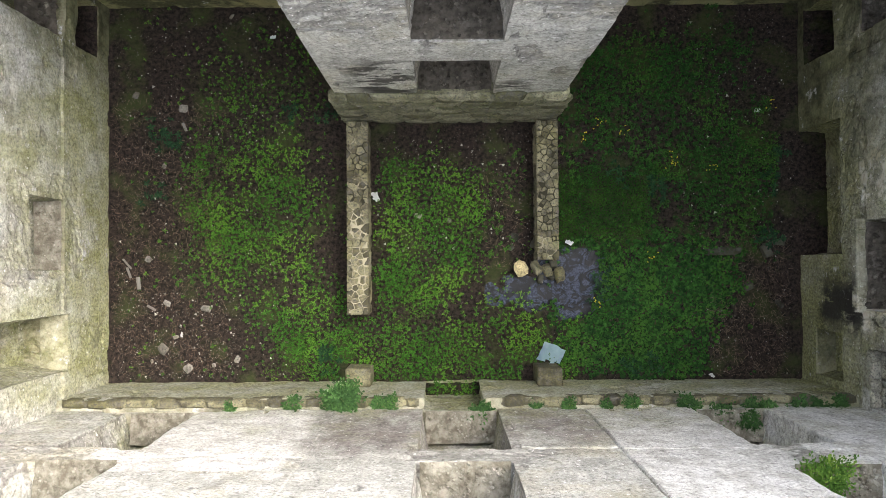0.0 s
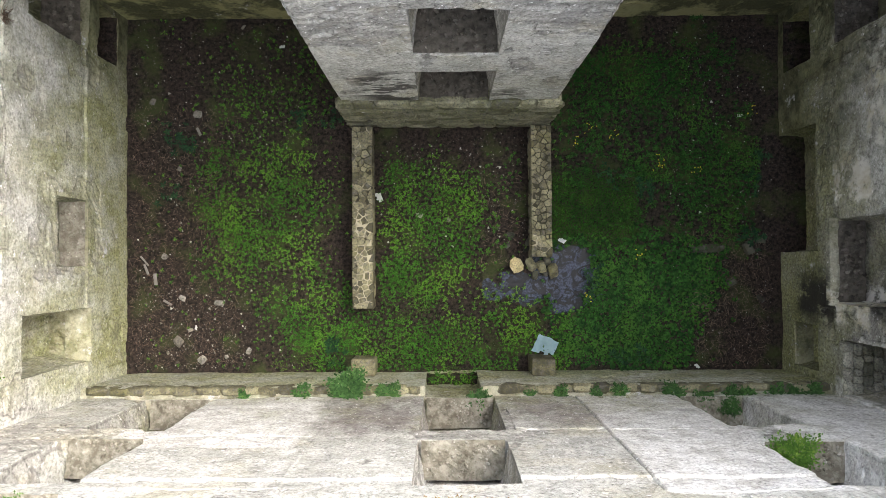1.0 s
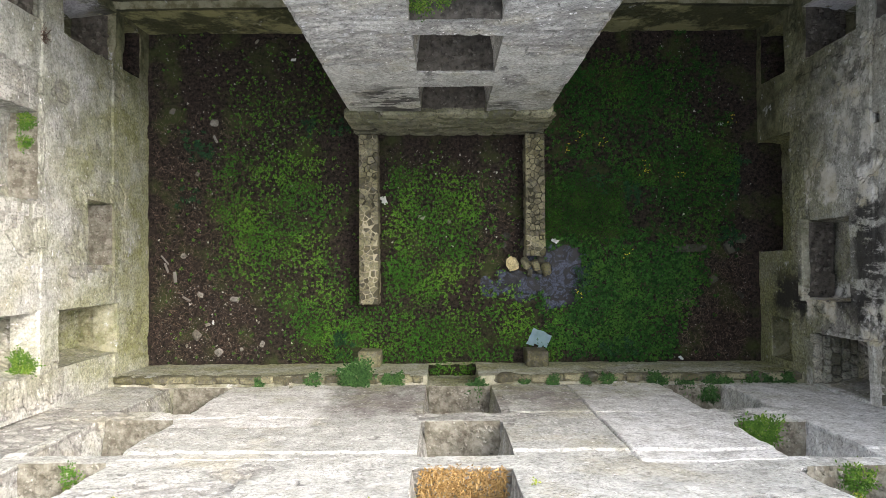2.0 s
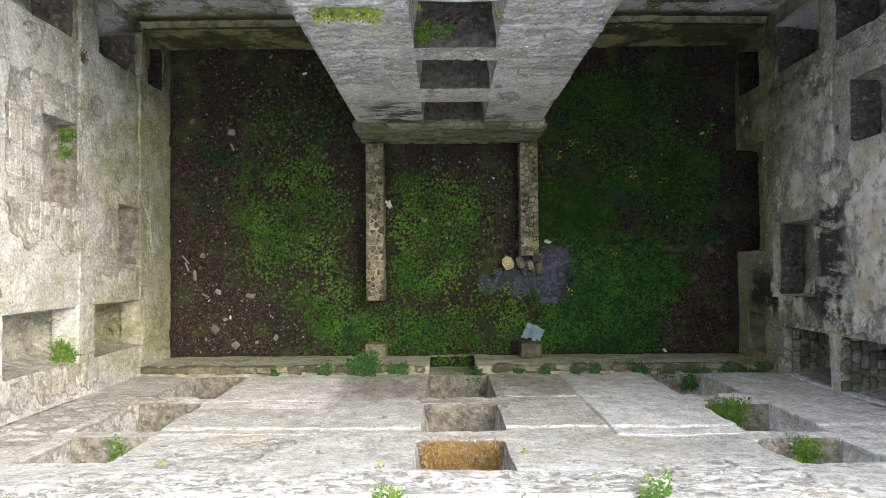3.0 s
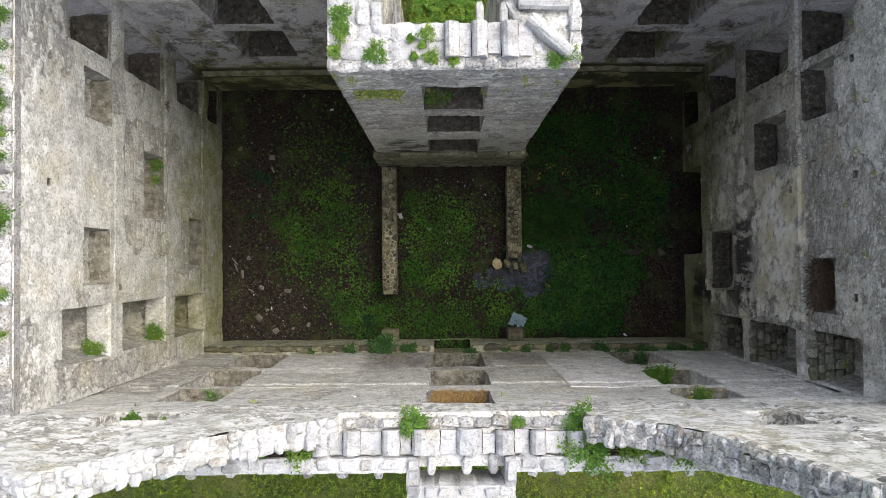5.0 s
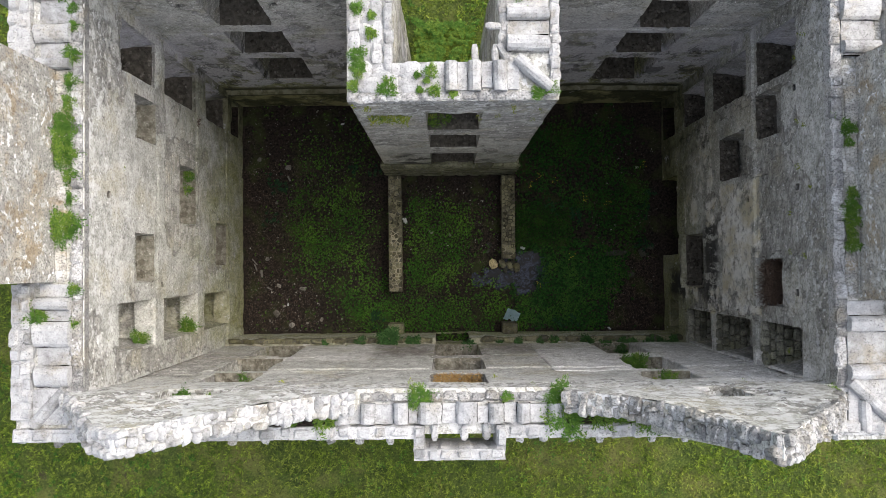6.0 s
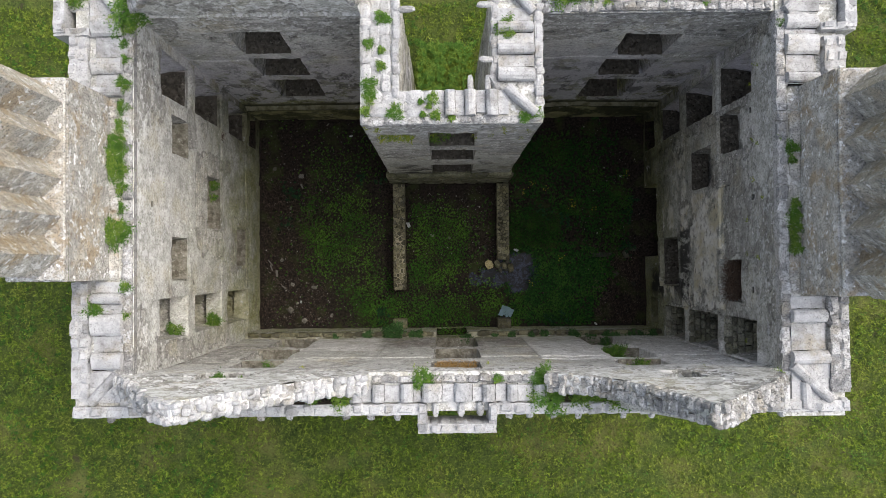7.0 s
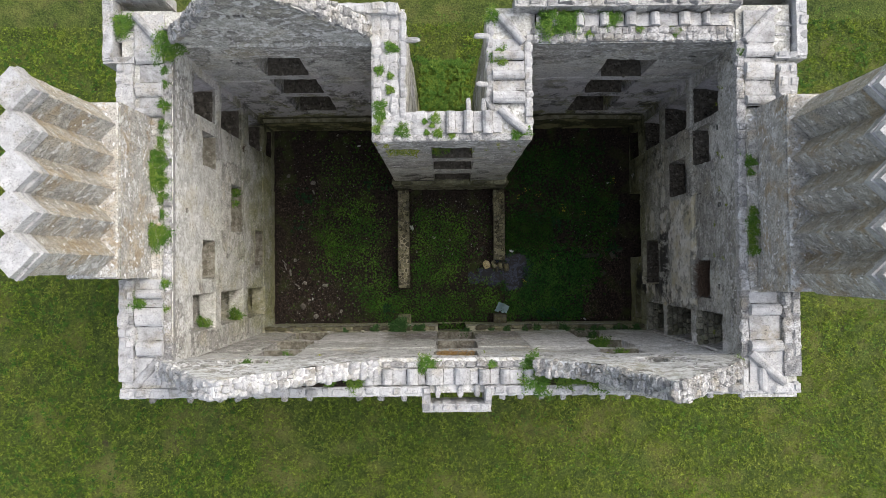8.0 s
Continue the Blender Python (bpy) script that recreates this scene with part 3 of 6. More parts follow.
def backed(bm, place, u0, u1, z0, z1, thick, top=None, extra_u=(), step=0.6):
    """The outer face and the flat top that close a wall."""
    sheet(bm, lambda u, d, z: place(u, thick - d, z), u0, u1, z0, z1, top=top, step=step, extra_u=extra_u)
    us = cuts(u0, u1, step, extra_u)
    for a, b in zip(us, us[1:]):
        za, zb = (top(a), top(b)) if top else (z1, z1)
        bm.faces.new([bm.verts.new(place(*p)) for p in ((a, 0, za), (b, 0, zb), (b, thick, zb), (a, thick, za))])


bm = bmesh.new()
sheet(bm, west, -2.9, 6.1, -0.2, TOP, [
    (-2.15, -1.0, 1.75, 4.3, 0.95, 0.3), (-2.15, -1.0, 5.0, 7.6, 0.95, 0.3), (-2.15, -1.0, 8.25, 10.3, 0.95, 0.3), (4.55, 5.7, 0.5, 1.45, 1.15, 0.1),
    (4.55, 5.75, 1.9, 4.2, 0.95, 0.3), (4.55, 5.75, 5.0, 7.55, 0.95, 0.3), (4.55, 5.75, 8.1, 10.1, 0.95, 0.3),
    (-0.12, 1.3, 1.9, 3.1, 0.55, 0.1), (3.9, 4.06, 10.6, 10.76, 0.25, 0.1), (1.42, 1.58, 10.7, 10.86, 0.25, 0.1), (1.6, 1.74, 8.12, 8.26, 0.25, 0.1), (4.14, 4.38, 4.66, 4.94, 0.3, 0.1), (2.3, 2.44, 3.4, 3.52, 0.2, 0.1), (-0.7, -0.56, 7.6, 7.76, 0.2, 0.1),
    (1.1, 2.8, 5.0, 6.3, 0.5, 0.1), (-0.55, 0.7, 8.2, 9.45, 0.45, 0.1), (3.05, 4.15, 8.1, 9.4, 0.45, 0.1)],
    steps_of((-1, -0.03), (2, 0), (4.95, 0.02), (8, 0.04)), extra_z=LEDGES, step=FINE,
    bare=lost(((-2.4, -1.3, 0.05, 1.3), (0.3, 3.5, 4.9, 7.5), (-0.3, 1.6, 1.3, 3.9), (-2.8, -2.1, 7.5, 10.5), (-2.7, -2.1, 4.2, 7.5), (3.4, 4.6, 7.5, 8.2)), 9.8, 0.4))
backed(bm, west, -3.7, 7.0, -0.2, TOP, 1.42)
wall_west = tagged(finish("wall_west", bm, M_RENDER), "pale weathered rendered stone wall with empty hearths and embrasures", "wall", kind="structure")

bm = bmesh.new()
sheet(bm, east, -2.9, 6.1, -0.2, TOP, [
    (-2.85, -1.72, 2.6, 4.75, 0.95, 0.3), (-2.85, -1.72, 5.2, 7.75, 0.95, 0.3), (-2.85, -1.72, 8.35, 10.4, 0.95, 0.3), (-2.5, -1.5, 0.6, 1.7, 0.5, 0.2), (4.35, 5.55, 0.3, 1.5, 1.15, 0.1),
    (4.4, 5.6, 2.4, 4.5, 0.95, 0.3), (4.4, 5.6, 5.1, 7.6, 0.95, 0.3), (4.4, 5.6, 8.2, 10.3, 0.95, 0.3),
    (-1.0, 0.75, 2.5, 4.15, 0.6, 0.1), (3.84, 4.0, 10.1, 10.26, 0.25, 0.1), (1.5, 1.66, 10.1, 10.26, 0.25, 0.1), (-1.0, -0.84, 10.1, 10.26, 0.25, 0.1), (1.45, 1.6, 7.5, 7.68, 0.25, 0.1), (2.45, 2.65, 5.0, 5.2, 0.3, 0.1), (4.3, 4.38, 6.0, 6.14, 0.2, 0.1),
    (2.2, 3.45, 5.65, 7.45, 0.6, 0.1), (3.0, 4.2, 8.2, 9.5, 0.5, 0.1), (-1.3, -0.1, 8.4, 9.45, 0.5, 0.1), (0.1, 2.9, -0.1, 1.7, 0.6, 0.05)],
    steps_of((-1, 0.02), (2, 0.03), (4.95, 0.05), (8, 0.1)), extra_z=LEDGES, step=FINE,
    bare=lost(((-1.7, -1.1, 2.0, 9.0), (0.2, 3.2, 1.6, 2.6), (2.0, 2.9, 7.3, 9.5), (-0.1, 2.0, 8.2, 11.0), (4.0, 4.4, 2.0, 9.0)), 8.6, 0.5))
backed(bm, east, -3.9, 7.0, -0.2, TOP, 1.5)
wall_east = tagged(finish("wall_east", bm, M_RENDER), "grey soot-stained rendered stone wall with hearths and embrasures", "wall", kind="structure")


def gables(u):
    """Height of the southern wall: two steep gables with the wall walk between them."""
    for line in (RAKE_LEFT, RAKE_RIGHT):
        if line[0][0] < u < line[-1][0]:
            return float(np.interp(u, [p[0] for p in line], [p[1] for p in line]))
    return TOP - 0.02


RAKE_LEFT = ((-8.0, 12.1), (-7.4, 12.9), (-5.75, 15.45), (-5.35, 15.7), (-4.6, 14.85), (-3.8, 13.9), (-2.7, 12.9), (-1.9, 12.45))
RAKE_RIGHT = ((2.36, 12.4), (3.5, 13.2), (4.0, 13.95), (4.4, 14.9), (4.95, 16.4), (5.2, 16.2), (6.1, 15.1), (7.1, 13.9), (7.8, 12.7))
G_US = tuple(p[0] for p in RAKE_LEFT + RAKE_RIGHT) + (-7.99, -1.91, 2.37, 7.79)
bm = bmesh.new()
sheet(bm, south, -7.9, 8.4, -0.2, 16.8, [
    (-0.42, 1.05, 2.35, 5.2, 0.7, 0.18), (-0.42, 1.0, 5.95, 8.2, 0.7, 0.18), (-0.46, 0.92, 8.75, 10.75, 0.7, 0.18),
    (-0.40, 0.78, 0.02, 2.26, 0.14, 0.02), (-6.2, -4.75, 2.35, 5.0, 0.7, 0.2), (-6.2, -4.75, 5.7, 8.0, 0.7, 0.2), (-6.0, -4.7, 8.5, 10.1, 0.7, 0.2), (-6.0, -4.7, 11.6, 12.9, 0.4, 0.1),
    (4.85, 6.2, 2.35, 5.0, 0.7, 0.2), (4.85, 6.2, 6.2, 8.4, 0.7, 0.2), (4.7, 6.1, 8.9, 10.5, 0.7, 0.2), (5.05, 5.9, 12.1, 13.2, 0.4, 0.1)] + [(x, x + 0.1, 2.32, 2.5, 0.2, 0.1) for x in (1.5, 2.1, 2.65, 3.2, 3.75, 4.3, 6.6, 7.2, -1.2, -1.75, -2.9, -3.5, -4.1)],
    lambda z: -0.17 if z < 2.2 else (0.03 if z < 8 else 0.06 - 0.17 * min(1, max(0, (z - 9.5) / 2.5))), top=gables, extra_z=(2.14, 2.26), extra_u=G_US, step=FINE,
    bare=lost(((-7.9, -6.3, 4.5, 9.0), (-4.6, 4.6, 10.9, 12.0), (6.4, 8.2, 8.5, 11.5), (-6.6, -4.4, 1.9, 2.3), (-0.6, 1.1, 5.1, 5.9)), 10.2, 0.32),
    panels=((2.75, 4.8, 2.3, 8.5, 0.014), (-4.72, -2.1, 2.3, 8.3, 0.012), (1.2, 2.7, 2.3, 5.2, 0.008), (2.75, 4.8, 5.36, 5.39, -0.03), (-4.72, -2.1, 5.62, 5.645, -0.025), (1.2, 2.7, 5.23, 5.26, -0.03), (2.71, 2.735, 2.3, 8.5, -0.03)))
sheet(bm, lambda u, d, z: south(u, 0.28 - d, z), -7.9, 8.4, 11.0, 16.8, top=gables, step=0.5, extra_u=G_US)
us = cuts(-7.9, 8.4, 0.4, G_US)
for a, b in zip(us, us[1:]):
    bm.faces.new([bm.verts.new(south(u, d, gables(u))) for u, d in ((a, -0.11), (b, -0.11), (b, 0.28), (a, 0.28))])
backed(bm, south, -9.0, 9.6, -0.2, TOP - 0.05, 0.85)
wall_south = tagged(finish("wall_south", bm, M_RENDER), "pale limewashed stone wall rising into two ruined gables", "wall", kind="structure")


def north_gable(u):
    if RAKE_NORTH[0][0] < u < RAKE_NORTH[-1][0]:
        return float(np.interp(u, [p[0] for p in RAKE_NORTH], [p[1] for p in RAKE_NORTH]))
    return TOP - 0.02


RAKE_NORTH = ((-7.7, 12.1), (-6.6, 13.6), (-4.9, 16.5), (-3.8, 15.3), (-2.7, 13.7), (-2.05, 12.8))
N_US = tuple(p[0] for p in RAKE_NORTH) + (-7.69, -2.06)
bm = bmesh.new()
N_HOLES = [(-5.85, -4.25, 3.4, 5.75, 0.8, 0.25), (-5.85, -4.3, 6.3, 8.15, 0.8, 0.25), (-5.85, -4.4, 8.7, 10.5, 0.8, 0.25),
           (2.7, 2.95, 10.15, 10.32, 0.25, 0.1), (4.2, 4.4, 10.25, 10.42, 0.25, 0.1), (6.6, 6.82, 10.15, 10.32, 0.25, 0.1), (7.4, 7.6, 10.15, 10.32, 0.25, 0.1), (-4.2, -3.98, 10.0, 10.16, 0.25, 0.1), (-6.4, -6.2, 10.0, 10.16, 0.25, 0.1), (-5.3, -5.0, 14.1, 14.35, 0.3, 0.1),
           (4.85, 6.5, 2.9, 5.45, 0.8, 0.25), (4.9, 6.5, 5.95, 7.75, 0.8, 0.25), (4.95, 6.5, 8.2, 10.05, 0.8, 0.25)]
for a, b in ((-7.9, -2.0), (2.3, 8.4)):
    sheet(bm, north, a, b, -0.2, 16.8, [h for h in N_HOLES if a < h[0] < b], steps_of((-1, -0.15), (2, 0), (4.95, 0.03), (8, 0.06)),
          top=north_gable, extra_z=(1.88, 2.02), extra_u=N_US, step=FINE, bare=lost((), 9.0, 0.75), beds=(2.4, 6.5))
    sheet(bm, lambda u, d, z: north(u, 0.5 - d, z), a, b, 11.0, 16.8, top=north_gable, step=0.5, extra_u=N_US)
    us = cuts(a, b, 0.4, N_US)
    for p, q in zip(us, us[1:]):
        bm.faces.new([bm.verts.new(north(u, d, north_gable(u))) for u, d in ((p, 0), (q, 0), (q, 0.5), (p, 0.5))])
backed(bm, north, -9.0, -1.2, -0.2, TOP - 0.05, 1.0)
backed(bm, north, 1.3, 9.6, -0.2, TOP - 0.05, 1.0)
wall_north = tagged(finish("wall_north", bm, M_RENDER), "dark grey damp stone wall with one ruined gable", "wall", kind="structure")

# the projecting bay: three walls round an open recess
bm = bmesh.new()
sheet(bm, front, -2.08, 2.38, -0.1, TOP, [(-0.48, 0.98, 2.45, 4.7, 0.75, 0.15), (-0.46, 0.93, 5.75, 7.85, 0.75, 0.15), (-0.47, 0.85, 8.5, 10.65, 0.75, 0.15)], step=FINE, bare=lost((), 6.0, 0.8), beds=(2.3, 7.0))
sheet(bm, lambda u, d, z: front(u, 0.82 - d, z), -1.14, 1.16, -0.1, TOP, step=0.5)
for x0, x1 in ((-2.08, -1.14), (2.38, 1.16)):
    for x in (x0, x1):
        a, b = (3.28, 6.2) if x == x0 else (4.1, 6.9)
        sheet(bm, lambda u, d, z: (x + (d if x0 < x1 else -d) * (1 if x == x0 else -1), u, z), a, b, -0.1, TOP, step=0.1, bare=lost((), 6.0, 0.8), beds=(2.3, 7.0))
for x0, x1, y0, y1 in ((-2.08, 2.38, 3.28, 4.1), (-2.08, -1.14, 4.1, 6.98), (1.16, 2.38, 4.1, 6.98)):
    bm.faces.new([bm.verts.new(p) for p in ((x0, y0, TOP - 0.01), (x1, y0, TOP - 0.01), (x1, y1, TOP - 0.01), (x0, y1, TOP - 0.01))])
wall_bay = tagged(finish("wall_bay", bm, M_BAY), "grey coursed stone walls of the projecting bay", "wall", kind="structure")
bm = bmesh.new()
box(bm, -2.19, 2.52, 3.2, 3.5, -0.1, 2.2, 0.03, 0.02)
box(bm, -2.15, 2.46, 3.22, 3.5, 2.2, 2.46, 0.06, 0.02)
plinth = part("plinth", bm, M_MOSS, wall_bay, "mossy projecting stone plinth")
z = -0.05
while z < 2.2:
    h = rnd.uniform(0.26, 0.36)
    x = -2.24
    while x < 2.5:
        w = min(rnd.uniform(0.3, 0.8), 2.57 - x)
        stone(plinth, M_MOSS, (x + w / 2, 3.22, z + h / 2), (w - 0.01, 0.14, h - 0.01), (rnd.uniform(-2, 2), 0, rnd.uniform(-1, 1)))
        x += w
    z += h
x = -2.2
while x < 2.45:
    w = min(rnd.uniform(0.35, 0.8), 2.5 - x)
    stone(plinth, M_MOSS, (x + w / 2, 3.25, 2.4), (w - 0.01, 0.2, 0.24), (-24, 0, 0))
    x += w

def sill_slab(parent, place, u0, u1, z, front, depth, tilt=0.0):
    """A plastered sill, worn round at its lip, in the foot of an embrasure."""
    bm = bmesh.new()
    nu, nd = 14, 9
    g = []
    for i in range(nu + 1):
        row = []
        for j in range(nd + 1):
            f = j / nd
            d = front + (depth - front) * f
            half = (u1 - u0) / 2 * (1 - 0.3 * max(0.0, d) / 0.95) + 0.03
            u = (u0 + u1) / 2 + half * (2 * i / nu - 1)
            p = Vector(place(u, d, z))
            row.append(bm.verts.new(p + Vector((0, 0, 0.10 + tilt * f - (0.03 if j == 0 else 0.0) + 0.018 * noise.noise(p * 2.3) + 0.008 * noise.noise(p * 7)))))
        g.append(row)
    for i in range(nu):
        for j in range(nd):
            bm.faces.new((g[i][j], g[i + 1][j], g[i + 1][j + 1], g[i][j + 1]))
    lip = [bm.verts.new(g[i][0].co + Vector((0, 0, -0.16))) for i in range(nu + 1)]
    for i in range(nu):
        bm.faces.new((lip[i], lip[i + 1], g[i + 1][0], g[i][0]))
    return part("sill", bm, M_RENDER, parent, "pale worn plaster sill")


for u0, u1, z in ((-2.15, -1.0, 1.75), (-2.15, -1.0, 5.0), (-2.15, -1.0, 8.25)):
    sill_slab(wall_west, west, u0, u1, z - 0.04, -0.02, 0.5, 0.04)
for u0, u1, z in ((-1.3, -0.1, 8.4), (-1.0, 0.75, 2.5)):
    sill_slab(wall_east, east, u0, u1, z - 0.1, -0.12, 0.12, 0.0)


def sill_stones(parent, place, u0, u1, z, depth):
    """Laid rubble stones that floor an embrasure, each a part."""
    d = 0.02
    while d < depth - 0.05:
        w = rnd.uniform(0.14, 0.24)
        u = u0
        while u < u1 - 0.04:
            g = min(rnd.uniform(0.14, 0.34), u1 - u)
            stone(parent, M_SILLSTONE, place(u + g / 2, d + w / 2, z + 0.01 + 0.10 * (d / depth) + rnd.uniform(-0.02, 0.02)), (w * 0.94, g * 0.94, 0.14), (rnd.uniform(-6, 6), rnd.uniform(-6, 6), rnd.uniform(-6, 6)))
            u += g
        d += w


# ---- coursed stones where the render has fallen off the western wall ----
def coursed(parent, place, u0, u1, z0, z1, keep_out, seed):
    r = random.Random(seed)
    z = z0
    while z < z1:
        h = r.uniform(0.13, 0.21)
        u = u0 + r.uniform(0, 0.25)
        while u < u1:
            w = r.uniform(0.16, 0.30)
            um, zm = u + w / 2, z + h / 2
            bulge = ((um - (u0 + u1) / 2) / (u1 - u0) * 2) ** 2 + ((zm - (z0 + z1) / 2) / (z1 - z0) * 2) ** 2
            if bulge + 0.5 * noise.noise(Vector((um, zm, seed)) * 1.4) < 0.75 and not any(a - w / 2 < um < b + w / 2 and c - h < zm < d + h / 2 for a, b, c, d in keep_out):
                p = Vector(place(um, 0.072 if zm > 4.9 else 0.05, zm))
                stone(parent, M_COURSE, p, (0.07, w * 0.95, h * 0.95), (r.uniform(-1, 1), r.uniform(-1, 1), r.uniform(-1, 1)))
            u += w
        z += h


coursed(wall_west, west, 0.3, 3.6, 4.4, 7.7, ((1.1, 2.8, 5.0, 6.3),), 1)

# ---- chimney stacks ----
def diamond(bm, cx, cy, r, z0, z1, r1=None):
    r1 = r if r1 is None else r1
    lo = [bm.verts.new((cx + r * a, cy + r * b, z0)) for a, b in ((1, 0), (0, 1), (-1, 0), (0, -1))]
    hi = [bm.verts.new((cx + r1 * a, cy + r1 * b, z1)) for a, b in ((1, 0), (0, 1), (-1, 0), (0, -1))]
    bm.faces.new(lo[::-1])
    bm.faces.new(hi)
    for i in range(4):
        bm.faces.new((lo[i], lo[(i + 1) % 4], hi[(i + 1) % 4], hi[i]))


def corner_stone(parent, cx, cy, out, q, z, h):
    """One dressed stone of a course, round a corner of a diagonal shaft."""
    bm = bmesh.new()
    c0, c1, c2 = [(math.cos(math.pi / 2 * w), math.sin(math.pi / 2 * w)) for w in (q - 1, q, q + 1)]
    reach = 0.497
    a0, a2 = [[c1[i] + (c[i] - c1[i]) * reach for i in (0, 1)] for c in (c0, c2)]
    b0, b2 = [[(c1[i] + c[i]) / 2 for i in (0, 1)] for c in (a0, a2)]
    foot = [(0.0, 0.0), a0, b0, c1, b2, a2]
    n = len(foot)
    levels = ((0.003, 0.988), (0.02, 1.0), (h / 2, 1.0), (h - 0.02, 1.0), (h - 0.003, 0.988))
    v = [bm.verts.new((cx + out * p[0] * k, cy + out * p[1] * k, z + up)) for up, k in levels for p in foot]
    for lv in range(len(levels) - 1):
        for e in range(n):
            m, o = lv * n + e, lv * n + (e + 1) % n
            bm.faces.new((v[m], v[o], v[o + n], v[m + n]))
    bm.faces.new(v[n - 1::-1])
    bm.faces.new(v[-n:])
    for w in bm.verts:
        w.co += 0.016 * noise.noise_vector(w.co * 2.3) + 0.012 * noise.noise_vector(w.co * 8.0)
    return part("stone", bm, M_CHIMNEY, parent)


def chimney(side, face, y0, y1, ridge, first, pitch, z_base, z_top, label):
    """A stack of five diagonally set shafts on a tall base. side: -1 west, 1 east."""
    stack = tagged(new("chimney_stack"), label, "chimney", "chimney stacks")
    bm = bmesh.new()
    sheet(bm, lambda u, d, z: (face + side * d, u, z), y0, y1, 11.9, z_base, step=0.25, rough=0.025)
    far = face + side * 1.35
    sheet(bm, lambda u, d, z: (far - side * d, u, z), y0, y1, 11.9, z_base, step=0.5)
    for y in (y0, y1):
        bm.faces.new([bm.verts.new(p) for p in ((face, y, 11.9), (far, y, 11.9), (far, y, z_base), (face, y, z_base))])
    bm.faces.new([bm.verts.new(p) for p in ((face, y0, z_base), (far, y0, z_base), (far, y1, z_base), (face, y1, z_base))])
    part("base", bm, M_CHIMNEY, stack, "weathered stone base of the stack")
    bm = bmesh.new()
    xa, xb = sorted((face + side * 0.02, far - side * 0.05))
    box(bm, xa, xb, y0 + 0.02, y1 - 0.02, z_base + 0.03, z_base + 0.14, 0.025, 0.012)
    part("string_course", bm, M_CHIMNEY, stack, "thin slab course under the shafts")
    r = pitch / 2 + 0.05
    for i in range(5):
        cx, cy = ridge + side * r, first + pitch * i
        bm = bmesh.new()
        diamond(bm, cx, cy, r - 0.035, z_base + 0.14, z_top)
        shaft = part("shaft", bm, M_MORTAR, stack)
        z = z_base + 0.14
        while z < z_top - 0.02:
            h = min(rnd.uniform(0.28, 0.46), z_top - z)
            if z_top - z - h < 0.18:
                h = z_top - z
            for q in range(4):
                corner_stone(shaft, cx, cy, r + rnd.uniform(-0.008, 0.006), q, z, h)
            z += h
        for k, (za, zb, grow, grow2) in enumerate(((0.0, 0.16, 0.01, 0.09), (0.17, 0.38, 0.10, 0.10), (0.40, 0.62, 0.05, 0.03))):
            bm = bmesh.new()
            diamond(bm, cx, cy, r + grow - 0.004 * i, z_top + za + 0.003 * i, z_top + zb + 0.003 * i, r + grow2 - 0.004 * i)
            bmesh.ops.subdivide_edges(bm, edges=list(bm.edges), cuts=3, use_grid_fill=True)
            for v in bm.verts:
                v.co += 0.03 * noise.noise_vector(v.co * 2.9 + Vector((k, 0, 0)))
            part("cap_course", bm, M_WALK, shaft, "white lichened corbelled cap stones")
    return stack


chimney(-1, -8.22, -0.45, 4.0, -8.28, 0.13, 0.82, 13.95, 17.15, "tall buff stone chimney stack with five diagonal shafts")
chimney(1, 8.64, -0.95, 4.1, 8.74, -0.47, 0.975, 13.65, 16.95, "tall grey stone chimney stack with five diagonal shafts")

# ---- wall walk: drained slabs, coping and parapets ----
def slab_mesh(name, ridge, seed):
    """A unit slab: its length along x, its width along y; a ridge slab is rounded on top."""
    r = random.Random(seed)
    outline = [(-0.5, -1.0), (-0.5, 0.35), (-0.38, 0.75), (-0.15, 0.97), (0.15, 1.0), (0.38, 0.75), (0.5, 0.3), (0.5, -1.0)] if ridge else \
        [(-0.5, -1.0), (-0.5, 0.9), (-0.42, 1.0), (0.0, 0.94), (0.42, 1.0), (0.5, 0.9), (0.5, -1.0)]
    bm = bmesh.new()
    rows = []
    for i in range(4):
        x = -0.5 + i / 3
        rows.append([bm.verts.new((x + r.uniform(-0.02, 0.02), y + r.uniform(-0.025, 0.025), z + r.uniform(-0.05, 0.05))) for y, z in outline])
    n = len(outline)
    for a, b in zip(rows, rows[1:]):
        for q in range(n):
            bm.faces.new((a[q], a[(q + 1) % n], b[(q + 1) % n], b[q]))
    bm.faces.new(rows[0])
    bm.faces.new(rows[-1][::-1])
    bmesh.ops.recalc_face_normals(bm, faces=bm.faces)
    me = bpy.data.meshes.new(name)
    bm.to_mesh(me)
    bm.free()
    me.materials.append(M_WALK)
    return me


FLATS = [slab_mesh("gutter_slab", False, s) for s in range(5)]
RIDGES = [slab_mesh("ridge_slab", True, s) for s in range(5)]


def slab(parent, ridge, x, y, z, length, width, thick, yaw, tilt=0.0):
    ob = new("ridge_slab" if ridge else "gutter_slab", rnd.choice(RIDGES if ridge else FLATS))
    ob.parent = parent
    ob.matrix_basis = pose(x, y, z, rnd.uniform(-1, 1), tilt, yaw + rnd.uniform(-1.2, 1.2)) @ Matrix.Diagonal((length, width, thick, 1))
    return ob


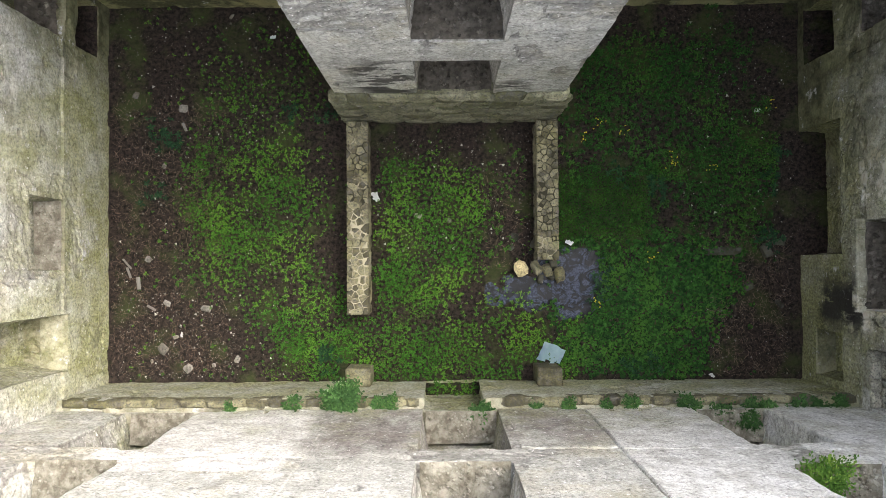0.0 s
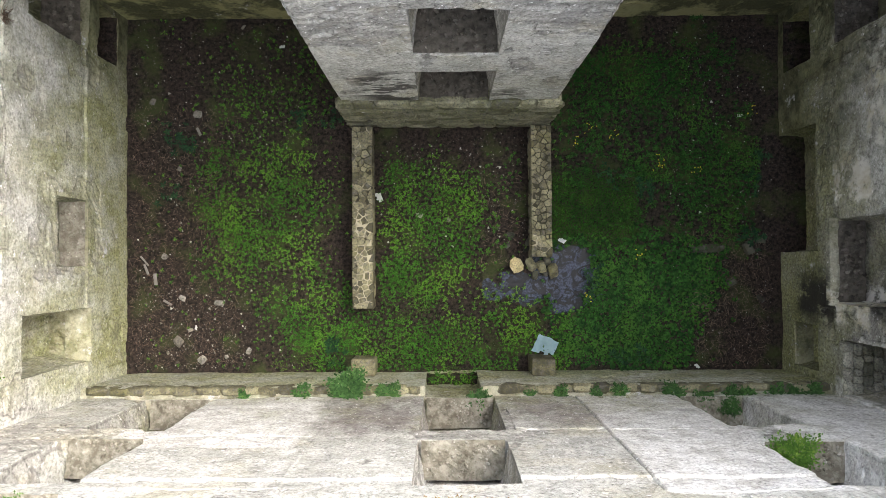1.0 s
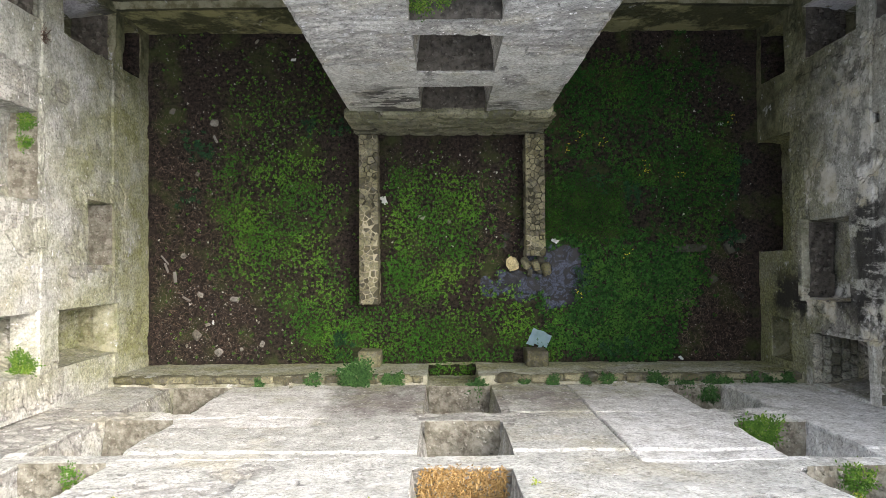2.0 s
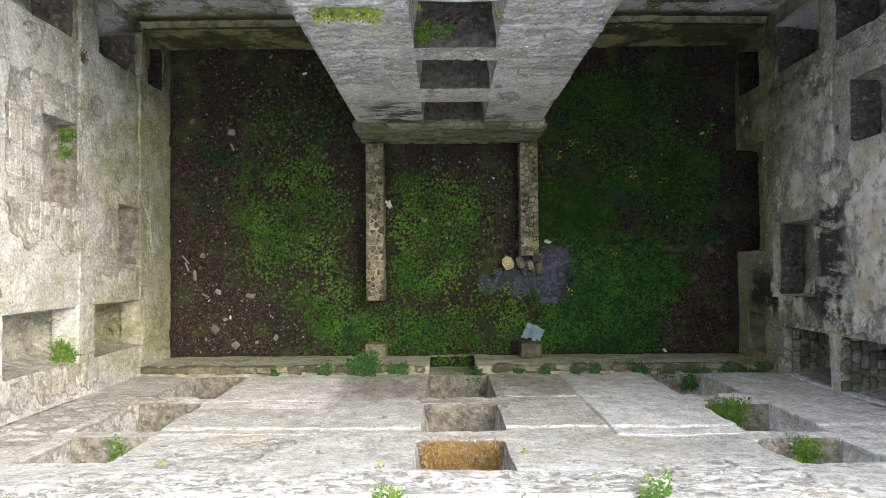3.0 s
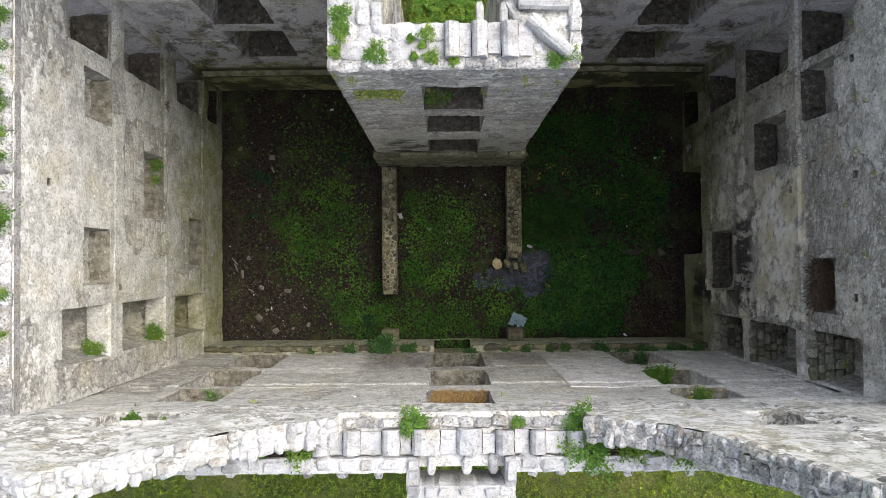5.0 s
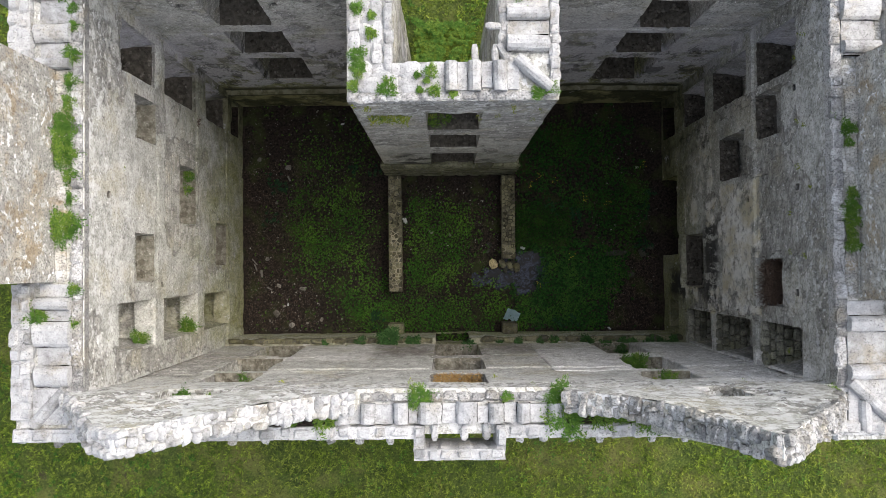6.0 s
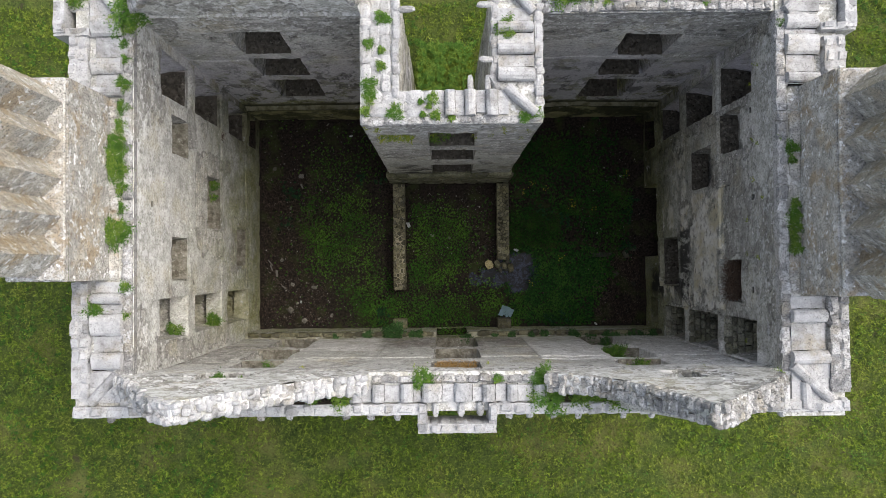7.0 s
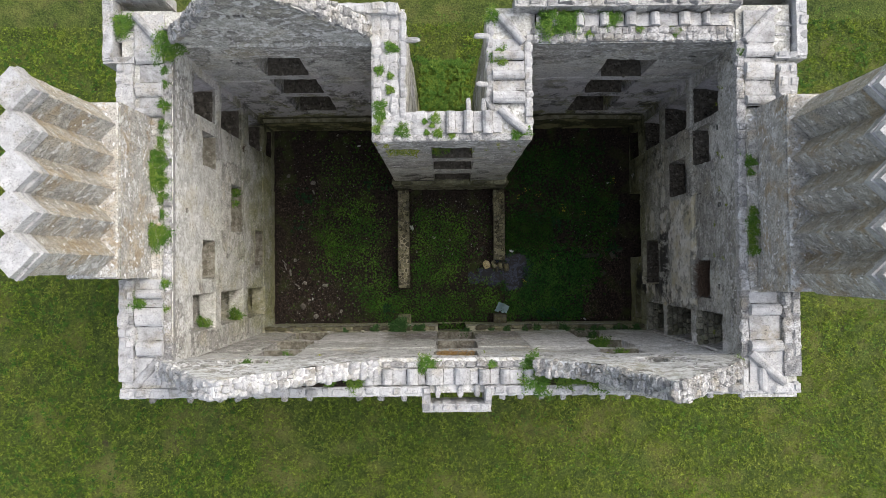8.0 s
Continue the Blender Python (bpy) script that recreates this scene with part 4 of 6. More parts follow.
def walk_strip(parent, bounds, across0, across1, along_y, outward, first_ridge=False):
    """Gutter slabs and the ridge slabs over their joints, laid across the wall top. bounds: their edges along the wall."""
    mid, length = (across0 + across1) / 2, abs(across1 - across0)
    for i, (a, b) in enumerate(zip(bounds, bounds[1:])):
        ridge = (i % 2 == 0) == first_ridge
        c, w = (a + b) / 2, abs(b - a)
        k = rnd.uniform(0, 0.05) if ridge else rnd.uniform(0.02, 0.12)
        # black grit packed along the joint
        bm = bmesh.new()
        n = 10
        p, q = [], []
        for j in range(n + 1):
            v = across0 + (across1 - across0) * (0.04 + 0.92 * j / n)
            w2 = 0.014 + 0.016 * abs(noise.noise(Vector((v * 5, a * 3, 1))))
            for row, off in ((p, -w2), (q, w2)):
                u2 = a + off + 0.012 * noise.noise(Vector((v * 3, a * 7, off)))
                row.append(bm.verts.new((v, u2, TOP + 0.088) if along_y else (u2, v, TOP + 0.088)))
        for j in range(n):
            bm.faces.new((p[j], p[j + 1], q[j + 1], q[j]))
        bmesh.ops.solidify(bm, geom=list(bm.faces), thickness=0.03)
        part("joint", bm, M_SOIL, parent)
        args = (0.06 if ridge else 0.0, length - k, w + (0.02 if ridge else -0.01), 0.17 if ridge else 0.07)
        tilt = 2.5 * outward
        if along_y:
            slab(parent, ridge, mid - outward * k / 2, c, TOP + args[0], args[1], args[2], args[3], 0, tilt)
        else:
            slab(parent, ridge, c, mid - outward * k / 2, TOP + args[0], args[1], args[2], args[3], 90, tilt)


def stone_row(parent, mat, a, b, c0, c1, z0, z1, along_y, size=0.42, rows=1, name="coping_stone", wob=0.03):
    """A course of squarish stones on top of a wall, from a to b along it and c0 to c1 across it."""
    bm = bmesh.new()
    n, w = max(3, round((b - a) / 0.12)), max(2, round((c1 - c0) / 0.12))
    deck = [[None] * (w + 3) for _ in range(n + 1)]
    for i in range(n + 1):
        for j in range(w + 3):
            q = min(max(j - 1, 0), w)
            u, c = a + (b - a) * i / n, c0 + 0.01 + (c1 - c0 - 0.02) * q / w
            p = Vector((c, u, 0)) if along_y else Vector((u, c, 0))
            ragged = 0.02 * noise.noise(p * 6.0)
            p.z = z0 - 0.15 if j in (0, w + 2) else z1 - 0.05 + 0.03 * noise.noise(p * 5) + 0.02 * noise.noise(p * 13)
            p += Vector((ragged, ragged, 0))
            deck[i][j] = bm.verts.new(p)
    for i in range(n):
        for j in range(w + 2):
            bm.faces.new((deck[i][j], deck[i + 1][j], deck[i + 1][j + 1], deck[i][j + 1]))
    for end in (deck[0], deck[-1]):
        bm.faces.new(end)
    part("mortar_bed", bm, mat, parent)
    for r in range(rows):
        p = a
        lo, hi = c0 + (c1 - c0) * r / rows, c0 + (c1 - c0) * (r + 1) / rows
        while p < b - 0.02:
            w = min(size * rnd.uniform(0.6, 1.4), b - p)
            if b - p - w < 0.12:
                w = b - p
            m, c = p + w / 2, (lo + hi) / 2 + rnd.uniform(-wob, wob)
            h = z1 - z0 + rnd.uniform(-0.03, 0.03)
            dims = (hi - lo + 0.02, w + 0.005, h) if along_y else (w + 0.005, hi - lo + 0.02, h)
            stone(parent, mat, (c, m, z0 + h / 2) if along_y else (m, c, z0 + h / 2), dims, (rnd.uniform(-3, 3), rnd.uniform(-3, 3), rnd.uniform(-4, 4)), name)
            p += w


# west
walk_strip(wall_west, (-2.95, -2.62, -2.21, -1.79, -1.29, -1.03, -0.78, -0.5), -7.86, -8.62, True, -1)
walk_strip(wall_west, (4.02, 4.24, 4.58, 4.95, 5.5, 6.0), -7.86, -8.62, True, -1, True)
stone_row(wall_west, M_STONE, -2.9, 6.0, -7.87, -7.64, 11.9, 12.1, True, 0.33)
stone_row(wall_west, M_WALK, -3.3, -0.5, -9.08, -8.66, 11.75, 12.2, True, 0.36, 2, "parapet_stone")
stone_row(wall_west, M_WALK, 4.0, 5.5, -9.14, -8.68, 11.75, 12.2, True, 0.36, 2, "parapet_stone")
stone_row(wall_west, M_CHIMNEY, -0.45, 4.0, -8.22, -7.98, 11.88, 12.06, True, 0.75, 1, "gutter_slab")
# east
walk_strip(wall_east, (-2.64, -2.33, -1.64, -1.33, -1.0), 8.3, 9.18, True, 1, True)
walk_strip(wall_east, (4.12, 4.19, 4.43, 4.88, 5.36, 5.51, 5.85, 6.05), 8.3, 9.1, True, 1)
stone_row(wall_east, M_STONE, -2.9, 6.0, 8.08, 8.3, 11.9, 12.1, True, 0.33)
stone_row(wall_east, M_STONE, -3.3, -0.98, 9.2, 9.68, 11.75, 12.2, True, 0.38, 2, "parapet_stone")
stone_row(wall_east, M_WALK, 4.1, 5.3, 9.18, 9.7, 11.75, 12.25, True, 0.38, 2, "parapet_stone")
stone_row(wall_east, M_CHIMNEY, -0.95, 3.9, 8.36, 8.62, 11.88, 12.05, True, 0.85, 1, "gutter_slab")
# south, between and in front of the gables
walk_strip(wall_south, (-2.37, -2.09, -1.83, -1.55, -1.14, -0.86, -0.63, -0.16, 0.16, 0.58, 0.83, 1.13, 1.42, 1.67, 2.07, 2.41), -3.02, -3.46, False, 1, True)
stone_row(wall_south, M_STONE, -1.85, 2.35, -3.02, -2.84, 11.88, 12.08, False, 0.33)
for a, b in ((-9.05, -0.72), (1.16, 9.65)):
    stone_row(wall_south, M_WALK, a, b, -3.78, -3.5, 11.75, 12.18, False, 0.42, 1, "parapet_stone", 0.015)
for a, b in ((-7.5, -0.5), (1.15, 8.1)):
    stone_row(wall_south, M_RUBBLE, a, b, -2.84, -2.68, 1.95, 2.24, False, 0.4, 1, "ledge_stone", 0.015)
# the little projecting box over the old doorway
for a, b, c, d, along in ((-0.73, 1.16, -4.22, -3.98, False), (-4.0, -3.5, -0.74, -0.52, True), (-4.0, -3.5, 0.97, 1.17, True)):
    stone_row(wall_south, M_WALK, a, b, c, d, 11.3, 12.2, along, 0.36, 1, "parapet_stone", 0.01)
for x in (-0.3, 0.32, 0.78):
    stone(wall_south, M_WALK, (x, -3.66, 11.98), (0.16, 0.34, 0.16), (4, 0, 0), "spout")
# north, right of the bay, and the tops of the bay
walk_strip(wall_north, (2.5, 2.95, 3.15, 3.6, 3.85, 4.3, 4.55, 5.0, 5.3, 5.7, 5.95, 6.5, 6.8, 7.15, 7.35, 7.9), 6.42, 6.8, False, 1)
stone_row(wall_north, M_STONE, 2.4, 8.0, 6.0, 6.4, 11.9, 12.12, False, 0.26, 2)
stone_row(wall_north, M_STONE, 1.9, 8.1, 6.84, 7.22, 11.8, 12.55, False, 0.4, 1, "parapet_stone", 0.015)
stone_row(wall_north, M_WALK, -4.5, -1.3, 6.8, 7.1, 11.8, 12.3, False, 0.4, 1, "parapet_stone", 0.015)
walk_strip(wall_bay, (4.3, 4.62, 4.95, 5.2, 5.5, 5.75, 6.1), 1.3, 2.2, True, 1, True)
stone_row(wall_bay, M_WALK, 3.35, 6.2, 2.2, 2.4, 11.9, 12.1, True, 0.3)
stone_row(wall_bay, M_WALK, 3.4, 6.9, -1.3, -1.12, 11.9, 12.08, True, 0.4)
stone_row(wall_bay, M_WALK, 4.2, 6.9, 1.14, 1.32, 11.9, 12.08, True, 0.4)
walk_strip(wall_bay, (0.0, 0.24, 0.48, 0.74, 1.0, 1.28, 1.55), 3.46, 4.08, False, -1, True)
stone_row(wall_bay, M_STONE, -2.08, 2.38, 3.28, 3.46, 11.85, 12.06, False, 0.3)
stone_row(wall_bay, M_WALK, -1.9, 0.0, 3.46, 4.1, 11.9, 12.05, False, 0.5, 2)
stone_row(wall_bay, M_WALK, 4.1, 6.9, -2.08, -1.32, 11.9, 12.05, True, 0.4, 3)
slab(wall_bay, True, 1.85, 3.82, 12.1, 0.95, 0.24, 0.14, -42)
slab(wall_bay, True, 1.85, 6.35, 12.1, 1.0, 0.22, 0.14, -48)
for x, y, yaw in ((0.62, 4.25, 90), (1.05, 4.22, 90), (1.22, 4.28, 120), (1.05, 4.85, 0), (1.02, 6.2, 0), (-0.95, 6.1, 0)):
    stone(wall_bay, M_WALK, (x, y, 12.02), (0.42, 0.14, 0.14), (0, 3, yaw), "spout")


def corner(parent, x_in, x_out, y_in, y_out, boxed):
    """Flagged corner of the wall walk with a mitred ridge; boxed: with an open machicolation outside it."""
    sx, sy = (1 if x_out > x_in else -1), (1 if y_out > y_in else -1)
    dx, dy = abs(x_out - x_in), abs(y_out - y_in)
    for i in range(2):
        for j in range(2):
            slab(parent, False, x_in + sx * dx * (i + 0.5) / 2, y_in + sy * dy * (j + 0.5) / 2, TOP + 0.03, dx / 2 + 0.03, dy / 2 + 0.03, 0.07, 0)
    slab(parent, True, (x_in + x_out) / 2, (y_in + y_out) / 2, TOP + 0.1, math.hypot(dx, dy), 0.24, 0.14, math.degrees(math.atan2(sy * dy, sx * dx)))
    if boxed:
        x1, y1 = x_out + sx * 0.85, y_out + sy * 0.75
        a, b = sorted((y_in - sy * 0.45, y1))
        stone_row(parent, M_WALK, a, b, min(x1, x1 - sx * 0.3), max(x1, x1 - sx * 0.3), 11.2, 12.3, True, 0.36, 1, "parapet_stone", 0.01)
        a, b = sorted((x_in, x1))
        stone_row(parent, M_WALK, a, b, min(y1, y1 - sy * 0.3), max(y1, y1 - sy * 0.3), 11.2, 12.3, False, 0.36, 1, "parapet_stone", 0.01)
        a, b = sorted((x_out, x1))
        y = y_in - sy * 0.42
        stone_row(parent, M_WALK, a, b, y - 0.1, y + 0.1, 11.2, 12.25, False, 0.4, 1, "parapet_stone", 0.01)
        for k in (0.25, 0.6):
            stone(parent, M_STONE, (x_out + sx * 0.25, y_in + sy * dy * k, 11.9), (0.6, 0.16, 0.25), (0, 0, 0), "corbel")


corner(wall_west, -7.86, -8.64, 6.0, 6.85, True)
corner(wall_east, 8.3, 9.12, 5.95, 6.8, True)
corner(wall_west, -7.94, -8.62, -2.7, -3.4, False)
corner(wall_east, 8.3, 9.2, -2.66, -3.5, False)
for x in (8.1, 8.62):
    slab(wall_east, True, x, -3.38, 12.06, 0.62, 0.26, 0.15, 90)
for x in (-8.3, -7.25, -6.4, -5.9, -4.6, -3.9, -2.5, -1.9, -1.25, 1.5, 2.0, 2.6, 3.2, 4.3, 5.0, 5.6, 7.3, 8.2, 9.0):
    stone(wall_south, M_STONE, (x, -3.84, 11.72), (0.17, 0.24, 0.17), (8, 0, 0), "spout")


# ---- ragged stones along the broken gables ----
def rake_stones(parent, place, line, d0, d1, mat, size):
    """Broken wall core stones set side by side along a sloping wall edge, most of them right through the wall."""
    for (ua, za), (ub, zb) in zip(line, line[1:]):
        length = math.hypot(ub - ua, zb - za)
        n = max(1, round(length / size))
        slope = math.degrees(math.atan2(zb - za, ub - ua))
        for i in range(n):
            f = (i + 0.5 + rnd.uniform(-0.15, 0.15)) / n
            u, z = ua + (ub - ua) * f, za + (zb - za) * f
            at = sorted({d0, d1} | {d0 + (d1 - d0) * rnd.uniform(0.2, 0.8) for _ in range(rnd.choice((1, 2, 2, 3)))})
            for a, b in zip(at, at[1:]):
                if b - a < 0.07:
                    continue
                s = (length / n * rnd.uniform(0.8, 1.25), (b - a) * rnd.uniform(0.92, 1.12), rnd.uniform(0.16, 0.30))
                stone(parent, mat, place(u + rnd.uniform(-0.03, 0.03), (a + b) / 2 + rnd.uniform(-0.03, 0.03), z - 0.05 + rnd.uniform(-0.05, 0.05)), s, (rnd.uniform(-12, 12), -slope + rnd.uniform(-14, 14), rnd.uniform(-14, 14)))


rake_stones(wall_south, south, RAKE_LEFT, -0.11, 0.34, M_WALK, 0.17)
rake_stones(wall_south, south, RAKE_RIGHT, -0.11, 0.34, M_STONE, 0.17)
rake_stones(wall_north, north, RAKE_NORTH, 0.0, 0.5, M_STONE, 0.2)
bm = bmesh.new()
box(bm, -1.35, 1.35, -0.13, 0.13, -0.09, 0.09, 0.02, 0.01)
coping = part("coping_slab", bm, M_COURSE, wall_south, "smooth raking coping slab left on the gable")
coping.matrix_basis = pose(4.82, -3.34, 14.02, 0, -52, 0)
coping = new("coping_slab", coping.data)
coping.parent = wall_south
coping.matrix_basis = pose(-7.35, -3.2, 12.26, 0, -3, -26) @ Matrix.Diagonal((0.49, 0.85, 0.9, 1))

# dark strips added for the shade and moss of the overhung walk behind the gables
for x0, x1 in ((-4.3, -2.42), (2.45, 5.2)):
    bm = bmesh.new()
    n = 24
    rows = []
    for i in range(n + 1):
        x = x0 + (x1 - x0) * i / n
        rows.append([bm.verts.new((x, y, 12.03 + h + 0.03 * noise.noise(Vector((x * 4, y * 9, 0))))) for y, h in ((-3.5, 0.04), (-3.42, 0.0), (-3.33, -0.01), (-3.24, 0.0), (-3.15, 0.05))])
    for a, b in zip(rows, rows[1:]):
        for j in range(4):
            bm.faces.new((a[j], b[j], b[j + 1], a[j + 1]))
    tagged(finish("gutter_shade", bm, M_SOIL), "dark strip added for shade and moss in the gutter behind the gable", "earth", kind="stuff")

# ---- low walls and blocks in the court ----
def clipped(poly, p, q):
    """The part of a polygon nearer to p than to q."""
    out, mid, n = [], (p + q) / 2, q - p
    for a, b in zip(poly, poly[1:] + poly[:1]):
        da, db = (a - mid).dot(n), (b - mid).dot(n)
        if da <= 0:
            out.append(a)
        if da * db < 0:
            out.append(a + (b - a) * (da / (da - db)))
    return out


def flag_tops(wall, x0, x1, y0, y1, z, size):
    """Irregular flat stones fitted together on a wall's top, each a part of its own."""
    seeds = []
    n, m = max(2, round((x1 - x0) / size)), round((y1 - y0) / size)
    for j in range(m):
        for i in range(n):
            if rnd.random() < 0.85:
                seeds.append(Vector((x0 + (x1 - x0) * (i + 0.5 + rnd.uniform(-0.42, 0.42)) / n, y0 + (y1 - y0) * (j + 0.5 + rnd.uniform(-0.42, 0.42)) / m)))
    for p in seeds:
        poly = [Vector(c) for c in ((x0, y0), (x1, y0), (x1, y1), (x0, y1))]
        for q in seeds:
            if q is not p and (q - p).length < 0.9:
                poly = clipped(poly, p, q)
        if len(poly) < 3:
            continue
        c = sum(poly, Vector((0, 0))) / len(poly)
        r = sum((v - c).length for v in poly) / len(poly)
        if r < 0.045:
            continue
        bm = bmesh.new()
        lift, lean = rnd.uniform(-0.02, 0.02), Vector((rnd.uniform(-0.1, 0.1), rnd.uniform(-0.1, 0.1)))
        rings = []
        for gap, h in ((0.010, -0.12), (0.010, -0.014), (0.026, 0.0)):
            k = max(0.3, 1 - gap / r)
            rings.append([bm.verts.new((*(c + (v - c) * k), z + lift + h + (v - c).dot(lean) * (h > -0.1))) for v in poly])
        bm.faces.new(rings[0][::-1])
        bm.faces.new(rings[-1])
        for lo, hi in zip(rings, rings[1:]):
            for i in range(len(poly)):
                bm.faces.new((lo[i], lo[(i + 1) % len(poly)], hi[(i + 1) % len(poly)], hi[i]))
        part("stone", bm, M_RUBBLE, wall)


def low_wall(x0, x1, y0, y1, h, label):
    bm = bmesh.new()
    box(bm, x0 + 0.04, x1 - 0.04, y0 + 0.04, y1, -0.1, h - 0.018, 0.01, 0.008)
    wall = tagged(finish("low_wall", bm, M_MORTAR), label, "wall", "low walls in the court")
    flag_tops(wall, x0, x1, y0, y1, h, 0.135)
    for x in (x0 + 0.055, x1 - 0.055):
        y = y0
        while y < y1 - 0.05:
            w = min(rnd.uniform(0.2, 0.38), y1 - y)
            z = 0.0
            while z < h - 0.3:
                stone(wall, M_RUBBLE, (x, y + w / 2, z + 0.12), (0.09, w, 0.22), (0, 0, rnd.uniform(-4, 4)))
                z += 0.23
            y += w
    return wall


low_wall(-2.10, -1.61, -1.15, 3.08, 0.7, "low mossy rubble wall with mortared flat top")
low_wall(2.04, 2.53, 0.02, 3.08, 0.7, "low rubble wall ending in a broken tumbled edge")
for x0, x1, lab in ((-2.12, -1.58, "squat mossy stone block against the wall"), (2.02, 2.56, "squat stone block covered with brown soil")):
    bm = bmesh.new()
    box(bm, x0, x1, -2.7, -2.3, -0.1, 0.8, 0.03, 0.03)
    tagged(finish("stone_block", bm, M_RUBBLE), lab, "stone block", "blocks at the wall")

# ---- rubble and litter on the floor ----
def loose(name, mat, x, y, z, size, turn, label, category, group=""):
    ob = new(name, rnd.choice(POOL[mat.name]))
    ob.matrix_basis = pose(x, y, z, *turn) @ Matrix.Diagonal((*size, 1))
    return tagged(ob, label, category, group)


M_PALE = make_stone("pale_limestone", (0.13, 0.12, 0.10), (0.33, 0.31, 0.27), -0.1, (0.28, 0.25, 0.18))
M_YELLOW = make_stone("ochre_sandstone", (0.48, 0.40, 0.2), (0.72, 0.62, 0.36), 0.0, (0.6, 0.5, 0.26))
for i, m in enumerate((M_PALE, M_YELLOW)):
    POOL[m.name] = [random_stone_mesh("stone", m, 90 + 10 * i + s, 0.1) for s in range(5)]
for x, y, s in ((-6.34, -1.93, 0.24), (-5.78, -2.37, 0.2), (-6.96, 3.83, 0.16), (-5.87, 3.52, 0.2), (-6.32, 2.22, 0.13), (-6.25, -0.9, 0.17), (-4.66, -2.17, 0.15),
                (-6.06, -1.66, 0.12), (-6.68, 0.11, 0.15), (-4.78, 5.62, 0.13), (-0.56, 1.05, 0.14), (0.14, 0.94, 0.12), (2.06, 0.39, 0.18), (2.0, 0.2, 0.14),
                (1.62, 0.55, 0.17), (1.55, 0.3, 0.12), (-5.36, -1.02, 0.2), (-5.2, -2.3, 0.1), (-6.6, -2.2, 0.1), (6.9, -0.6, 0.22), (7.3, 0.2, 0.3), (7.6, 0.4, 0.26), (7.6, -1.0, 0.2)):
    loose("loose_stone", M_PALE if x < 1 else M_DAMP, x, y, s * 0.2, (s, s * rnd.uniform(0.5, 0.9), s * 0.5), (rnd.uniform(-15, 15), rnd.uniform(-15, 15), rnd.uniform(0, 180)),
          "pale broken stone lying on the soil" if x < 1 else "grey broken stone lying on the soil", "stone", "loose stones on the floor")
loose("stone_bar", M_DAMP, 6.3, 0.2, 0.06, (0.75, 0.17, 0.16), (0, 0, 2), "long mossy dressed stone bar lying on soil", "stone")
loose("ochre_stone", M_YELLOW, 1.75, -0.18, 0.14, (0.3, 0.36, 0.24), (5, 4, 38), "angular yellow ochre stone beside the puddle", "stone")
loose("fallen_stone", M_RUBBLE, 2.62, -0.3, 0.1, (0.2, 0.34, 0.26), (0, 0, 8), "grey fallen stone at the broken wall end", "stone", "fallen stones")
for x, y, s in ((2.1, -0.15, 0.3), (2.35, -0.2, 0.26), (2.2, -0.4, 0.2), (2.45, -0.35, 0.17), (2.5, -0.05, 0.24)):
    loose("fallen_stone", M_DAMP if s < 0.25 else M_RUBBLE, x, y, 0.05, (s, s * 0.7, s * 0.6), (10, 8, s * 400), "grey fallen stone at the broken wall end", "stone", "fallen stones")


# ---- leaves, grass and twigs ----
gen = np.random.default_rng(7)


def mesh_object(name, verts, faces, mat):
    me = bpy.data.meshes.new(name)
    me.from_pydata(verts.tolist(), [], faces.tolist())
    me.materials.append(mat)
    return new(name, me)


def leaves(base, az, el, length, width, droop=0.25):
    """Kite-shaped folded leaves: arrays of bases, headings, rises, lengths and widths."""
    n = len(base)
    out = np.stack([np.cos(az) * np.cos(el), np.sin(az) * np.cos(el), np.sin(el)], 1)
    side = np.stack([-np.sin(az), np.cos(az), gen.uniform(-0.35, 0.35, n)], 1)
    mid = base + out * (length * 0.5)[:, None]
    tip = base + out * length[:, None]
    tip[:, 2] -= length * droop
    v = np.empty((n, 4, 3))
    v[:, 0], v[:, 1], v[:, 2], v[:, 3] = base, mid + side * (width / 2)[:, None], tip, mid - side * (width / 2)[:, None]
    return v.reshape(-1, 3), np.arange(4 * n).reshape(-1, 4)


def plants_at(points, heights, per, length, flat=0.5):
    """Whorls of leaves on the given places (x, y, z)."""
    n = len(points)
    base = np.repeat(points, per, 0)
    h = np.repeat(heights, per) * gen.uniform(0.35, 1.0, n * per)
    az = gen.uniform(0, 2 * np.pi, n * per)
    reach = gen.uniform(0.1, 0.5, n * per) * np.repeat(length, per)
    base = base + np.stack([np.cos(az) * reach, np.sin(az) * reach, h], 1)
    ln = np.repeat(length, per) * gen.uniform(0.6, 1.2, n * per)
    return leaves(base, az, gen.uniform(0.0, flat, n * per), ln, ln * gen.uniform(0.4, 0.62, n * per))


def rosettes(points, heights, length):
    """Plants seen as stars: a whorl of long leaves below, a smaller one above it."""
    out, start = [], gen.uniform(0, 6.3, len(points))
    for tier, (per, reach, up) in enumerate(((5, 1.0, 0.55), (4, 0.62, 1.0))):
        n = len(points)
        base = np.repeat(points, per, 0)
        base[:, 2] += np.repeat(heights, per) * up
        az = np.repeat(start + 0.7 * tier, per) + np.tile(np.arange(per) * 2 * np.pi / per, n) + gen.normal(0, 0.2, n * per)
        ln = np.repeat(length, per) * reach * gen.uniform(0.7, 1.15, n * per)
        out.append(leaves(base, az, gen.uniform(0.0, 0.45, n * per), ln, ln * gen.uniform(0.34, 0.46, n * per)))
    (va, fa), (vb, fb) = out
    return np.concatenate([va, vb]), np.concatenate([fa, fb + len(va)])


def field(x, y, scale, seed):
    return np.array([noise.noise(Vector((a * scale + seed, b * scale, 0))) for a, b in zip(x, y)])


